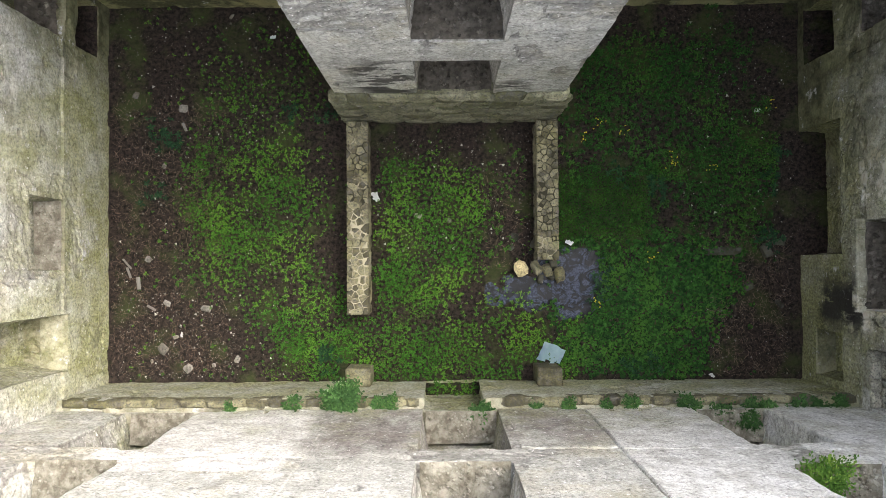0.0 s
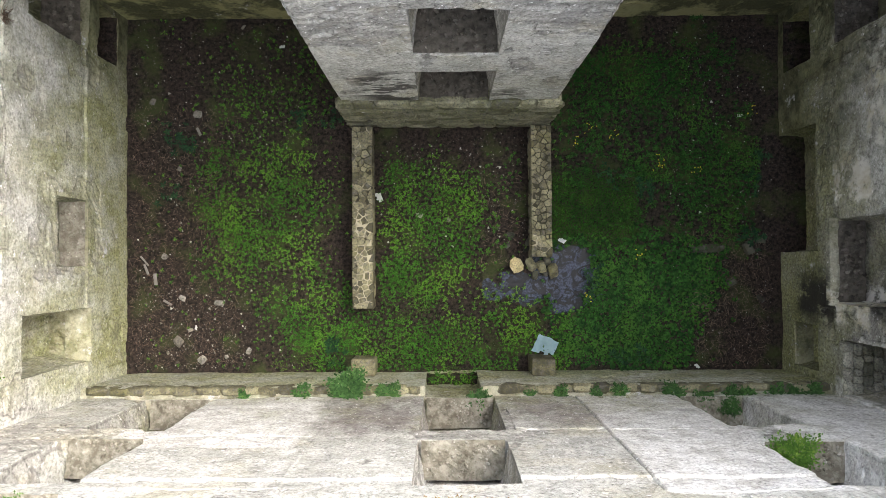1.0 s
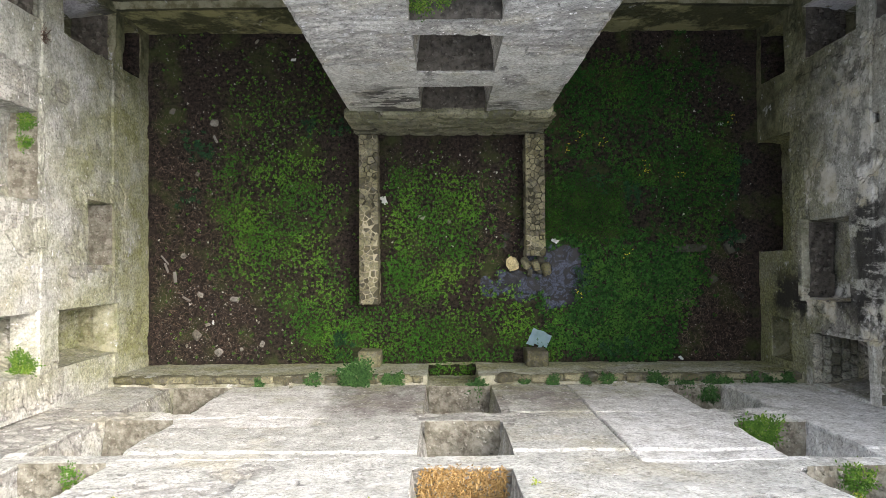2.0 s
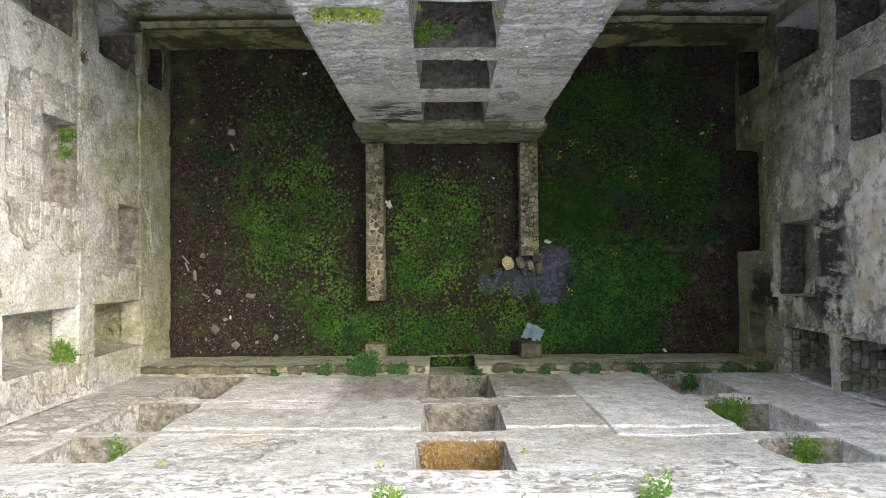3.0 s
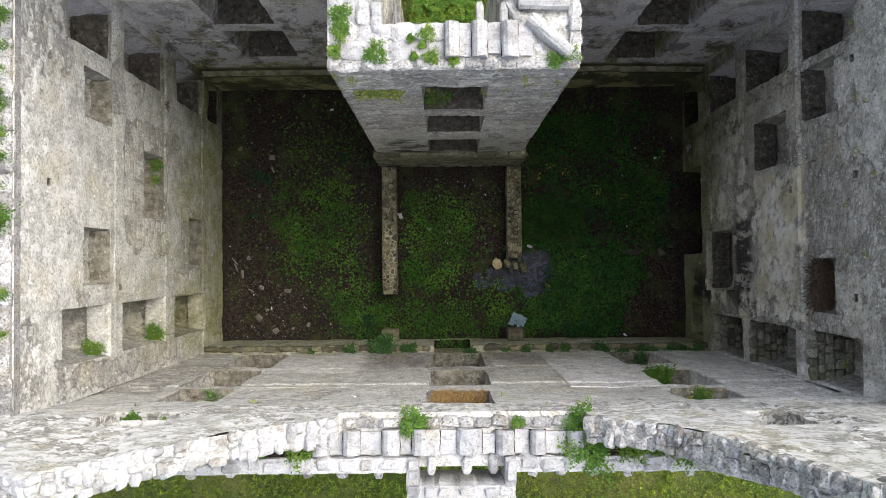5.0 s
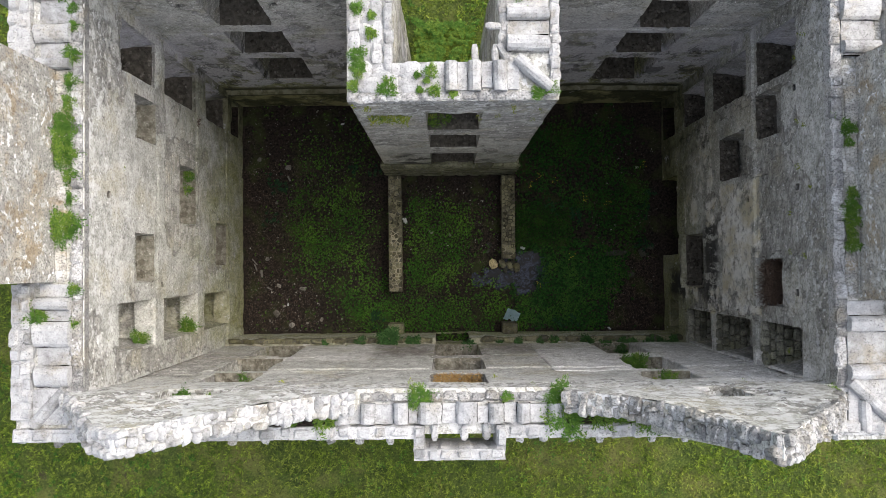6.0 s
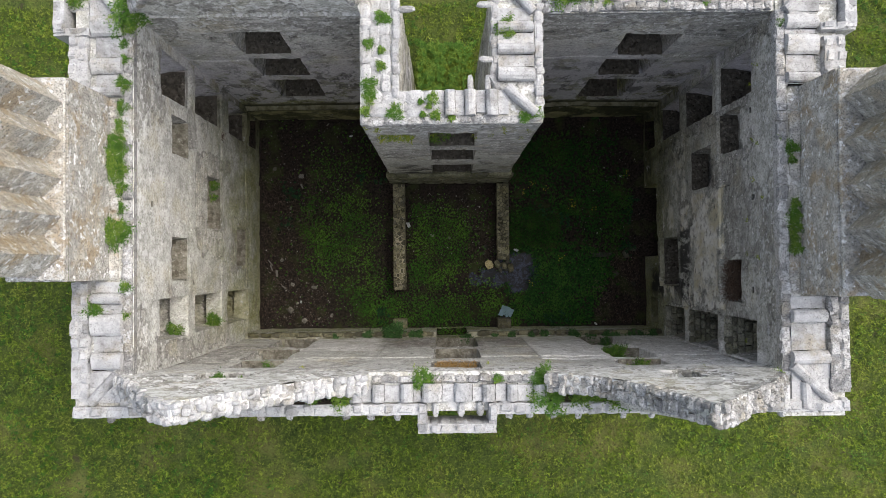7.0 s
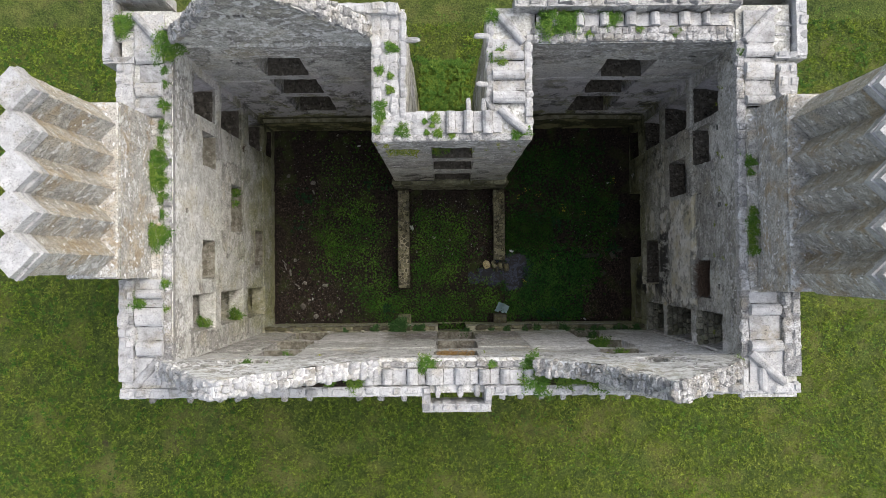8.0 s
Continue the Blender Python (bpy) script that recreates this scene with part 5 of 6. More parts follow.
def floor_z(x, y):
    q = [Vector((a, b, 0)) for a, b in zip(x, y)]
    hollow = np.array([puddle_hollow(a, b) for a, b in zip(x, y)])
    return np.array([0.035 * (noise.noise(p * 0.5 + Vector((3, 0, 0))) + 0.6 * noise.noise(p * 1.9)) for p in q]) - hollow


def step01(v, a, b):
    return np.clip((v - a) / (b - a), 0, 1)


def soft_box(x, y, x0, x1, y0, y1, soft=0.3, wob=0.35, seed=0):
    """1 inside a stretch of the floor, fading over its ragged edge."""
    w = wob * (field(x, y, 0.9, seed) + 0.6 * field(x, y, 2.7, seed + 9))
    a, b = x + w, y + w
    return step01(a, x0 - soft, x0 + soft) * step01(-a, -x1 - soft, -x1 + soft) * step01(b, y0 - soft, y0 + soft) * step01(-b, -y1 - soft, -y1 + soft)


def free(x, y):
    """Away from the low walls, the bay and the blocks."""
    return ~((np.abs(x + 1.86) < 0.30) & (y > -1.2)) & ~((np.abs(x - 2.29) < 0.30) & (y > 0)) & ~((x > -2.3) & (x < 2.65) & (y > 3.0)) & ~((np.abs(np.abs(x) - 2.07) < 0.3) & (y < -2.28)) & ((y > -2.66) | (np.abs(x - 0.19) < 0.55))


def scatter(x0, x1, y0, y1, gap):
    """Places on a jittered grid, so that no two plants stand on each other."""
    gx, gy = np.meshgrid(np.arange(x0, x1, gap), np.arange(y0, y1, gap))
    gx, gy = gx.ravel() + gen.uniform(-0.5, 0.5, gx.size) * gap, gy.ravel() + gen.uniform(-0.5, 0.5, gy.size) * gap
    ok = free(gx, gy)
    return gx[ok], gy[ok]


def rooted(x, y):
    return np.stack([x, y, floor_z(x, y)], 1)


def water(x, y):
    """Where the puddle keeps plants away."""
    d = ((x - 3.0) / 0.62) ** 2 + ((y + 0.45) / 0.85) ** 2
    e = ((x - 1.7) / 1.3) ** 2 + ((y + 0.62) / 0.48) ** 2
    n = 0.5 * field(x, y, 1.6, 77)
    return np.maximum(step01(-(d + n), -1.2, -0.75), 0.4 * step01(-(e + n), -1.15, -0.5))


def clumps(x, y, low=0.0):
    return np.clip(0.58 + 0.95 * field(x, y, 0.85, 11) + 0.65 * field(x, y, 2.6, 5), low, 1)


# star-shaped young weeds of the western half and the middle bed
px, py = scatter(-7.45, 3.0, -2.95, 5.8, 0.074)
west_bed = np.maximum(soft_box(px, py, -5.75, -2.85, -0.6, 2.7, 0.45, 0.5, 1), soft_box(px, py, -4.6, -1.4, -2.1, -0.7, 0.25, 0.4, 2))
west_bed = np.maximum(west_bed, 0.36 * soft_box(px, py, -5.5, -2.7, 2.5, 5.2, 0.6, 0.6, 3))
mid_bed = soft_box(px, py, -1.5, 0.95 - 0.45 * step01(-py, -0.9, 0.6), -1.05, 2.35, 0.22, 0.3, 4)
band = soft_box(px, py, -3.2, 3.2, -3.2, -1.3, 0.2, 0.35, 6) * (1 - 0.75 * soft_box(px, py, 0.9, 1.5, -2.3, -1.35, 0.15, 0.3, 7)) * (1 - 0.9 * soft_box(px, py, 0.0, 0.7, -2.8, -2.45, 0.1, 0.1, 8))
grow = np.maximum.reduce([west_bed * np.clip(clumps(px, py, 0.2) + 0.2, 0, 1), mid_bed * np.clip(clumps(px, py, 0.4) + 0.35, 0, 1), band * np.clip(clumps(px, py, 0.4) + 0.5, 0, 1), 0.22 * soft_box(px, py, 0.9, 2.0, 0.0, 2.3, 0.2, 0.3, 12)])
grow = np.maximum(grow, 0.8 * soft_box(px, py, 0.3, 2.3, -1.2, -0.15, 0.2, 0.35, 14) * np.clip(clumps(px, py, 0.1), 0, 1))
grow = np.maximum(grow, 0.035 * (px > -7.2)) * (1 - water(px, py))
ok = gen.uniform(0, 1, len(px)) < grow
star = rooted(px[ok], py[ok])
size = np.clip(0.055 + 0.018 * field(star[:, 0], star[:, 1], 1.3, 52), 0.034, 0.085) * gen.uniform(0.65, 1.3, len(star))
v, f = rosettes(star, gen.uniform(0.04, 0.16, len(star)), size)
tagged(mesh_object("star_weeds", v, f, M_STAR), "fresh green star-shaped young weeds on soil", "weeds", kind="stuff")
# a low carpet of tiny leaves under and between them
px, py = scatter(-6.2, 3.0, -2.95, 4.6, 0.05)
low = 0.85 * soft_box(px, py, -5.8, -4.6, 0.4, 2.4, 0.35, 0.6, 21) + 0.7 * soft_box(px, py, -4.4, -3.6, 0.2, 1.1, 0.3, 0.5, 22) + 0.9 * soft_box(px, py, -0.95, -0.05, -1.3, -0.35, 0.15, 0.3, 23)
low += 0.75 * soft_box(px, py, -4.0, 0.9, -3.2, -1.7, 0.2, 0.4, 24) + 0.4 * soft_box(px, py, -1.5, 0.8, -0.9, 2.2, 0.3, 0.4, 25) + 0.25 * soft_box(px, py, -5.6, -2.9, -0.6, 4.2, 0.4, 0.6, 26)
ok = gen.uniform(0, 1, len(px)) < np.clip(low, 0, 1) * clumps(px, py, 0.2) * (1 - water(px, py))
mat = rooted(px[ok], py[ok])
v, f = plants_at(mat, np.full(len(mat), 0.05), 6, gen.uniform(0.018, 0.036, len(mat)), 0.7)
tagged(mesh_object("chickweed", v, f, M_CARPET), "low yellow-green carpet of tiny leaves", "weeds", kind="stuff")
# mossy grass beside the eastern low wall
px, py = scatter(2.55, 5.4, 0.0, 2.7, 0.026)
ok = gen.uniform(0, 1, len(px)) < soft_box(px, py, 2.5, 4.75, 0.35, 2.05, 0.25, 0.45, 31) * (1 - water(px, py))
mat = rooted(px[ok], py[ok])
v, f = plants_at(mat, np.full(len(mat), 0.06), 4, gen.uniform(0.018, 0.038, len(mat)), 0.9)
tagged(mesh_object("low_moss", v, f, M_MOSSY), "low bright green mossy carpet beside the wall", "moss", kind="stuff")
# tall dark nettles of the north-eastern part
px, py = scatter(2.6, 7.6, -0.4, 5.8, 0.088)
nettle = soft_box(px, py, 2.9, 6.9, 2.1, 5.2, 0.35, 0.5, 41) + 0.9 * soft_box(px, py, 4.6, 7.4, 0.2, 2.6, 0.35, 0.4, 42) + 0.7 * soft_box(px, py, 7.0, 8.2, 1.5, 2.8, 0.2, 0.2, 43)
ok = gen.uniform(0, 1, len(px)) < np.clip(nettle * np.clip(clumps(px, py, 0.35) + 0.25, 0, 1), 0.03, 1) * (1 - water(px, py))
tall = rooted(px[ok], py[ok])
h = np.clip(0.2 + 0.25 * field(tall[:, 0], tall[:, 1], 0.9, 40), 0.05, 0.5)
v, f = rosettes(tall, h, gen.uniform(0.05, 0.10, len(tall)))
tagged(mesh_object("nettles", v, f, M_NETTLE), "tall dark green nettles crowding the damp floor", "nettles", kind="stuff")
# round-leaved creeper of the south-eastern part
px, py = scatter(2.4, 7.2, -2.65, 0.6, 0.062)
creep = soft_box(px, py, 2.5, 6.55 - 0.8 * step01(-py, 0.8, 2.6), -2.6, 0.3, 0.3, 0.4, 61)
ok = gen.uniform(0, 1, len(px)) < np.clip(creep * np.clip(clumps(px, py, 0.3) + 0.3, 0, 1), 0.012, 1) * (1 - water(px, py))
ivy = rooted(px[ok], py[ok])


def round_leaves(points, heights, length, per):
    """Plants of rounded six-sided leaves held flat."""
    n = len(points) * per
    c = np.repeat(points, per, 0)
    az, reach = gen.uniform(0, 2 * np.pi, n), gen.uniform(0.3, 1.1, n) * np.repeat(length, per)
    c = c + np.stack([np.cos(az) * reach, np.sin(az) * reach, np.repeat(heights, per) * gen.uniform(0.4, 1.0, n)], 1)
    r = np.repeat(length, per) * gen.uniform(0.4, 0.75, n)
    tx, ty = gen.normal(0, 0.28, n), gen.normal(0, 0.28, n)
    rim = []
    for k in range(6):
        a = az + k * np.pi / 3
        q = r * (0.72 if k == 3 else 1.0)
        rim.append(c + np.stack([np.cos(a) * q, np.sin(a) * q, q * (np.cos(a) * tx + np.sin(a) * ty)], 1))
    return np.stack(rim, 1).reshape(-1, 3), np.arange(6 * n).reshape(-1, 6)


v, f = round_leaves(ivy, np.clip(0.1 + 0.12 * field(ivy[:, 0], ivy[:, 1], 1.1, 15), 0.03, 0.25), gen.uniform(0.035, 0.062, len(ivy)), 5)
tagged(mesh_object("ground_creeper", v, f, M_IVY), "round-leaved green creeper spreading over soil", "creeper", kind="stuff")
# a few big dark plants and yellow flowers standing out of them
few = [(-6.45, 3.05), (-6.3, 2.75), (-6.5, 1.6), (-6.1, 2.65), (4.0, 2.0), (4.75, 1.75), (4.9, 1.6), (3.55, -0.5), (3.4, -0.75), (7.5, 0.55), (7.3, 0.45), (7.6, 2.4), (7.4, 1.9), (-2.7, -2.1), (-2.5, -2.35), (4.7, -2.3), (4.2, -2.35), (-3.4, 3.4), (-2.7, 3.3)]
pts = np.repeat(np.array([(x, y, 0.02) for x, y in few]), 9, 0) + np.concatenate([gen.normal(0, 0.13, (9 * len(few), 2)), np.zeros((9 * len(few), 1))], 1)
v, f = rosettes(pts, gen.uniform(0.08, 0.35, len(pts)), gen.uniform(0.07, 0.13, len(pts)))
tagged(mesh_object("broad_weeds", v, f, M_BROAD), "broad-leaved blue-green weeds among the nettles", "weeds", kind="stuff")
heads = np.array([(3.45, 3.05), (4.0, 2.9), (3.15, 2.75), (5.1, 2.15), (6.0, 2.0), (7.3, 3.45), (5.15, 2.3), (4.6, 0.1), (3.4, -0.9)])
pts = np.repeat(heads, 7, 0) + gen.normal(0, 0.07, (7 * len(heads), 2))
v, f = round_leaves(np.concatenate([pts, np.full((len(pts), 1), 0.42)], 1), np.full(len(pts), 0.03), np.full(len(pts), 0.014), 4)
tagged(mesh_object("yellow_flowers", v, f, M_FLOWER), "small yellow flower heads above the nettles", "flowers", kind="stuff")


def blades(name, x, y, z, height, mat, label, per=4, category="grass", wide=1.0):
    n = len(x) * per
    b = np.repeat(np.stack([x, y, z], 1), per, 0) + np.concatenate([gen.normal(0, 0.03, (n, 2)), np.zeros((n, 1))], 1)
    az = gen.uniform(0, 2 * np.pi, n)
    h = np.repeat(height, per) * gen.uniform(0.5, 1.2, n)
    lean = gen.uniform(0.4, 1.3, n)
    w = np.stack([-np.sin(az), np.cos(az), np.zeros(n)], 1) * (wide * gen.uniform(0.006, 0.013, n))[:, None]
    t = b + np.stack([np.cos(az) * lean, np.sin(az) * lean, np.ones(n)], 1) * h[:, None] / np.sqrt(1 + lean ** 2)[:, None]
    v = np.stack([b - w, b + w, t], 1).reshape(-1, 3)
    return tagged(mesh_object(name, v, np.arange(3 * n).reshape(-1, 3), mat), label, category, kind="stuff")


def meadow_z(x, y):
    return np.array([0.15 + 0.08 * noise.noise(Vector((a, b, 0)) * 0.3) for a, b in zip(x, y)]) - 0.02


def outside(x, y):
    return ~((x > -8.95) & (x < 9.5) & (y > -3.65) & (y < 7.0))


# tussocks: blades that fan out of one root, over a thin sward
gx, gy = np.meshgrid(np.arange(-20, 20, 0.12), np.arange(-11.5, 10.5, 0.12))
gx, gy = gx.ravel() + gen.uniform(-0.08, 0.08, gx.size), gy.ravel() + gen.uniform(-0.08, 0.08, gy.size)
ok = outside(gx, gy)
gx, gy = gx[ok], gy[ok]
lush = 0.72 + 0.8 * field(gx, gy, 1.3, 8) + 0.4 * field(gx, gy, 0.4, 18)
for line, wide in ((13.2, 0.22), (11.6, 0.2), (15.6, 0.2)):
    lush -= 0.45 * np.exp(-((gx + line + 0.1 * gy) / wide) ** 2)
ok = gen.uniform(0, 1, len(gx)) < lush
gx, gy = gx[ok], gy[ok]
PER = 9
n = len(gx) * PER
size = np.repeat(np.clip(gen.lognormal(-1.85, 0.25, len(gx)) * (1 + 1.1 * field(gx, gy, 2.2, 61)), 0.05, 0.4), PER) * gen.uniform(0.6, 1.15, n)
az, lean = gen.uniform(0, 2 * np.pi, n), gen.uniform(0.3, 1.25, n)
root = np.stack([np.repeat(gx, PER), np.repeat(gy, PER), np.repeat(meadow_z(gx, gy), PER)], 1)
root[:, :2] += gen.normal(0, 0.018, (n, 2))
side = np.stack([-np.sin(az), np.cos(az), np.zeros(n)], 1) * (gen.uniform(0.006, 0.012, n))[:, None]
mid = root + np.stack([np.cos(az) * np.sin(lean * 0.6), np.sin(az) * np.sin(lean * 0.6), np.cos(lean * 0.6)], 1) * (size * 0.55)[:, None]
tip = mid + np.stack([np.cos(az) * np.sin(lean * 1.25), np.sin(az) * np.sin(lean * 1.25), np.cos(lean * 1.25)], 1) * (size * 0.5)[:, None]
v = np.stack([root, mid + side, tip, mid - side], 1).reshape(-1, 3)
tagged(mesh_object("meadow_tussocks", v, np.arange(4 * n).reshape(-1, 4), M_BLADE), "uneven green meadow grass tussocks", "grass", kind="stuff")
N = 90000
gx, gy = gen.uniform(-20, 20, N), gen.uniform(-11.5, 10.5, N)
ok = outside(gx, gy)
blades("meadow_blades", gx[ok], gy[ok], meadow_z(gx[ok], gy[ok]), gen.uniform(0.03, 0.09, ok.sum()), M_BLADE, "short green sward between the tussocks", 2, wide=1.2)
N = 9000
gx, gy = gen.uniform(-21, 21, N), gen.uniform(-11.5, 11, N)
keep = outside(gx, gy) & (field(gx, gy, 0.5, 31) > 0.02)
gx, gy = gx[keep], gy[keep]
v, f = plants_at(np.stack([gx, gy, meadow_z(gx, gy)], 1), np.full(len(gx), 0.16), 6, gen.uniform(0.05, 0.11, len(gx)), 0.4)
tagged(mesh_object("meadow_weeds", v, f, M_PLANT), "broad weeds scattered through the meadow", "weeds", kind="stuff")
gx = np.concatenate([gen.uniform(-20, -9.3, 3000), gen.uniform(-9.3, 20, 1200)])
gy = np.concatenate([gen.uniform(-11, 10.5, 3000), gen.uniform(7.3, 10.5, 1200)])
ok = outside(gx, gy) & (field(gx, gy, 0.7, 93) + 0.6 * field(gx, gy, 2.1, 94) > 0.0)
gx, gy = gx[ok], gy[ok]
v, f = rosettes(np.stack([gx, gy, meadow_z(gx, gy)], 1), gen.uniform(0.12, 0.26, len(gx)), gen.uniform(0.07, 0.15, len(gx)))
tagged(mesh_object("meadow_docks", v, f, M_DOCK), "clumps of dark green docks in the meadow", "weeds", kind="stuff")
N = 6000
gx, gy = gen.uniform(-1.05, 1.1, N), gen.uniform(4.2, 8.5, N)
ground_sheet("recess_ground", -1.14, 1.16, 4.1, 7.1, 0.3, 0.3, M_GRASS, 0.05, "grassy ground in the open recess", 9)
blades("recess_grass", gx, gy, np.full(N, 0.28), gen.uniform(0.15, 0.5, N), M_BLADE, "long lush grass in the recess", 4)
gx, gy = gen.uniform(-1.05, 1.1, 1500), gen.uniform(4.2, 8.8, 1500)
v, f = rosettes(np.stack([gx, gy, np.full(1500, 0.3)], 1), gen.uniform(0.1, 0.5, 1500), gen.uniform(0.06, 0.15, 1500))
tagged(mesh_object("recess_weeds", v, f, M_PLANT), "large dock leaves in the recess", "weeds", kind="stuff")


def wall_plant(x, y, z, r, h=0.7, leaf=0.06, label="green leafy plant rooted in the wall top", count=None, mat=None):
    """A bushy clump of small leaves over a few stems."""
    n = count or int(260 + 13000 * r * r)
    d = gen.normal(0, 1, (n, 3))
    d /= np.linalg.norm(d, axis=1)[:, None]
    d[:, 2] = np.abs(d[:, 2])
    q = gen.uniform(0.25, 1.0, n) ** 0.5
    lump = 1 + 0.25 * np.sin(3 * np.arctan2(d[:, 1], d[:, 0]) + x * 7) + 0.15 * np.sin(7 * np.arctan2(d[:, 1], d[:, 0]) + y * 9) + gen.normal(0, 0.2, n)
    p = d * (q * lump)[:, None] * np.array([r, r, r * h]) + np.array([x, y, z])
    ln = gen.uniform(0.6, 1.2, n) * leaf * min(1, 0.45 + r * 1.4)
    v, f = leaves(p, np.arctan2(d[:, 1], d[:, 0]) + gen.normal(0, 0.7, n), gen.uniform(-0.1, 0.8, n), ln, ln * 0.55)
    ob = new("wall_plant")
    leafage = tagged(mesh_object("foliage", v, f, mat or (M_BUSH if z < 3 else M_PLANT)), kind="stuff")
    leafage.parent = ob
    bm = bmesh.new()
    for i in range(5):
        a = 2 * math.pi * i / 5 + x
        tip = Vector((x + math.cos(a) * r * 0.55, y + math.sin(a) * r * 0.55, z + r * h * 0.6))
        foot = Vector((x, y, z - 0.05))
        ring = []
        for p0, w in ((foot, 0.012), ((foot + tip) / 2 + Vector((0, 0, 0.04)), 0.009), (tip, 0.004)):
            ring.append([bm.verts.new(p0 + Vector((w * math.cos(k), w * math.sin(k), 0))) for k in (0, 2.1, 4.2)])
        for s, e in zip(ring, ring[1:]):
            for k in range(3):
                bm.faces.new((s[k], s[(k + 1) % 3], e[(k + 1) % 3], e[k]))
    part("stems", bm, M_PLANT, ob)
    return tagged(ob, label, "plant", "plants on the walls")


for x, y, r in ((-7.89, 3.3, 0.16), (-8.02, 2.9, 0.2), (-8.04, 2.57, 0.28), (-8.0, 2.2, 0.26), (-7.86, 1.75, 0.16), (-7.84, 1.3, 0.13), (-8.0, 0.7, 0.32), (-8.59, -1.16, 0.22), (-7.81, -0.63, 0.13),
                (-7.8, -1.3, 0.1), (-7.78, 5.95, 0.4), (-7.82, 5.3, 0.11), (-7.81, 4.9, 0.12), (-7.84, 4.3, 0.18), (-7.84, 3.75, 0.16), (-9.0, 6.6, 0.3),
                (8.2, 5.7, 0.14), (8.4, 2.6, 0.22), (8.42, 2.3, 0.13), (8.47, 1.25, 0.16), (8.45, 0.98, 0.22), (8.44, 0.68, 0.24), (8.42, 0.42, 0.16), (8.46, 0.16, 0.22), (8.3, 0.86, 0.15), (8.15, 2.9, 0.1),
                (-1.86, 5.25, 0.18), (-1.55, 5.09, 0.12), (-1.56, 4.7, 0.16), (-1.84, 4.23, 0.25), (-1.84, 3.95, 0.22), (-1.22, 3.56, 0.26), (-0.31, 3.9, 0.19), (-0.24, 3.48, 0.17), (0.15, 3.43, 0.12),
                (-0.6, 3.82, 0.09), (1.94, 3.41, 0.18), (2.25, 3.5, 0.18), (1.5, 5.6, 0.34), (-1.55, 5.9, 0.2), (-1.95, 3.6, 0.16), (-0.55, 3.5, 0.09), (-1.4, 5.85, 0.14), (-0.4, 3.7, 0.08),
                (-0.61, -2.9, 0.24), (1.2, -2.92, 0.1), (2.3, -2.9, 0.26), (2.42, -3.4, 0.36), (-2.58, -3.4, 0.26), (-3.3, -3.4, 0.14), (3.2, -3.42, 0.24), (4.1, -3.5, 0.26), (3.6, -3.45, 0.16),
                (7.9, -3.0, 0.2), (3.0, 6.55, 0.42), (3.5, 6.6, 0.3), (4.6, 6.6, 0.24), (4.0, 6.2, 0.1), (6.4, 6.25, 0.13), (5.4, 6.3, 0.1), (-3.0, 6.65, 0.3), (1.3, 6.75, 0.3)):
    wall_plant(x, y, 12.05, r * (0.72 if -2.2 < x < 2.6 and y > 3 or x > 8 else 1.05))
for x, y, r in ((-1.98, -2.68, 0.34), (-2.95, -2.78, 0.16), (-1.05, -2.74, 0.14), (-1.3, -2.76, 0.11), (3.66, -2.8, 0.14), (4.76, -2.84, 0.2), (6.0, -2.86, 0.14), (6.3, -2.9, 0.16), (6.95, -2.86, 0.16),
                (7.3, -2.88, 0.16), (7.72, -2.86, 0.18), (2.45, -2.82, 0.13), (1.8, -2.83, 0.1), (0.7, -3.0, 0.22), (5.4, -3.0, 0.2), (-4.2, -2.82, 0.1), (3.2, -2.8, 0.1)):
    wall_plant(x, y, 2.2, r, 0.95, 0.085, "green plant growing on the wall's lower ledge")
for x, y, z, r in ((5.35, -3.1, 6.22, 0.34), (5.5, -3.1, 8.92, 0.22), (-5.7, -3.02, 11.65, 0.22), (-5.1, -3.02, 11.65, 0.12), (-5.2, -3.1, 8.5, 0.18), (-7.85, -1.95, 5.14, 0.24), (-7.95, -2.0, 8.4, 0.2), (-7.85, 2.6, 5.05, 0.16),
                   (-7.9, 2.2, 5.05, 0.14), (5.9, -3.1, 2.4, 0.2), (0.0, 3.6, 8.5, 0.16), (-0.3, 3.55, 8.5, 0.2)):
    wall_plant(x, y, z, r, 0.7, 0.065, "green plant growing on an embrasure sill")
tuft = []
for i in range(40):
    # small tufts that root in the joints of the faces
    tuft.append(((-7.74, gen.uniform(-2.5, 5.5), gen.uniform(9.5, 11.8)), (gen.uniform(-2.0, 2.3), 3.26, gen.uniform(9.6, 11.8)),
                 (gen.uniform(-7, 7), -2.86, gen.uniform(9.5, 11.9)), (8.15, gen.uniform(-2.5, 5.5), gen.uniform(9.5, 11.8)))[i % 4])
tuft = np.repeat(np.array(tuft), 5, 0) + gen.normal(0, 0.03, (200, 3))
v, f = plants_at(tuft, np.full(200, 0.02), 5, gen.uniform(0.02, 0.05, 200), 0.9)
tagged(mesh_object("joint_tufts", v, f, M_FERN), "tiny yellow-green tufts rooted in the wall joints", "plant", kind="stuff")
for x, z in ((-1.7, 10.35), (-1.5, 10.42), (-1.3, 10.38), (-1.1, 10.4), (-0.95, 10.36)):
    wall_plant(x, 3.22, z, 0.11, 0.6, 0.08, "yellow-green fern on the bay's face", 110, M_FERN)

# ---- dead grass, twigs and nests ----
k = Mat("dry_twig", 0.9)
M_TWIG = k.done(k.mix(k.island(), (0.045, 0.03, 0.022), (0.19, 0.135, 0.10)))
k = Mat("dead_grass", 0.9)
M_STRAW = k.done(k.mix(k.island(), (0.25, 0.15, 0.05), (0.52, 0.36, 0.16)))


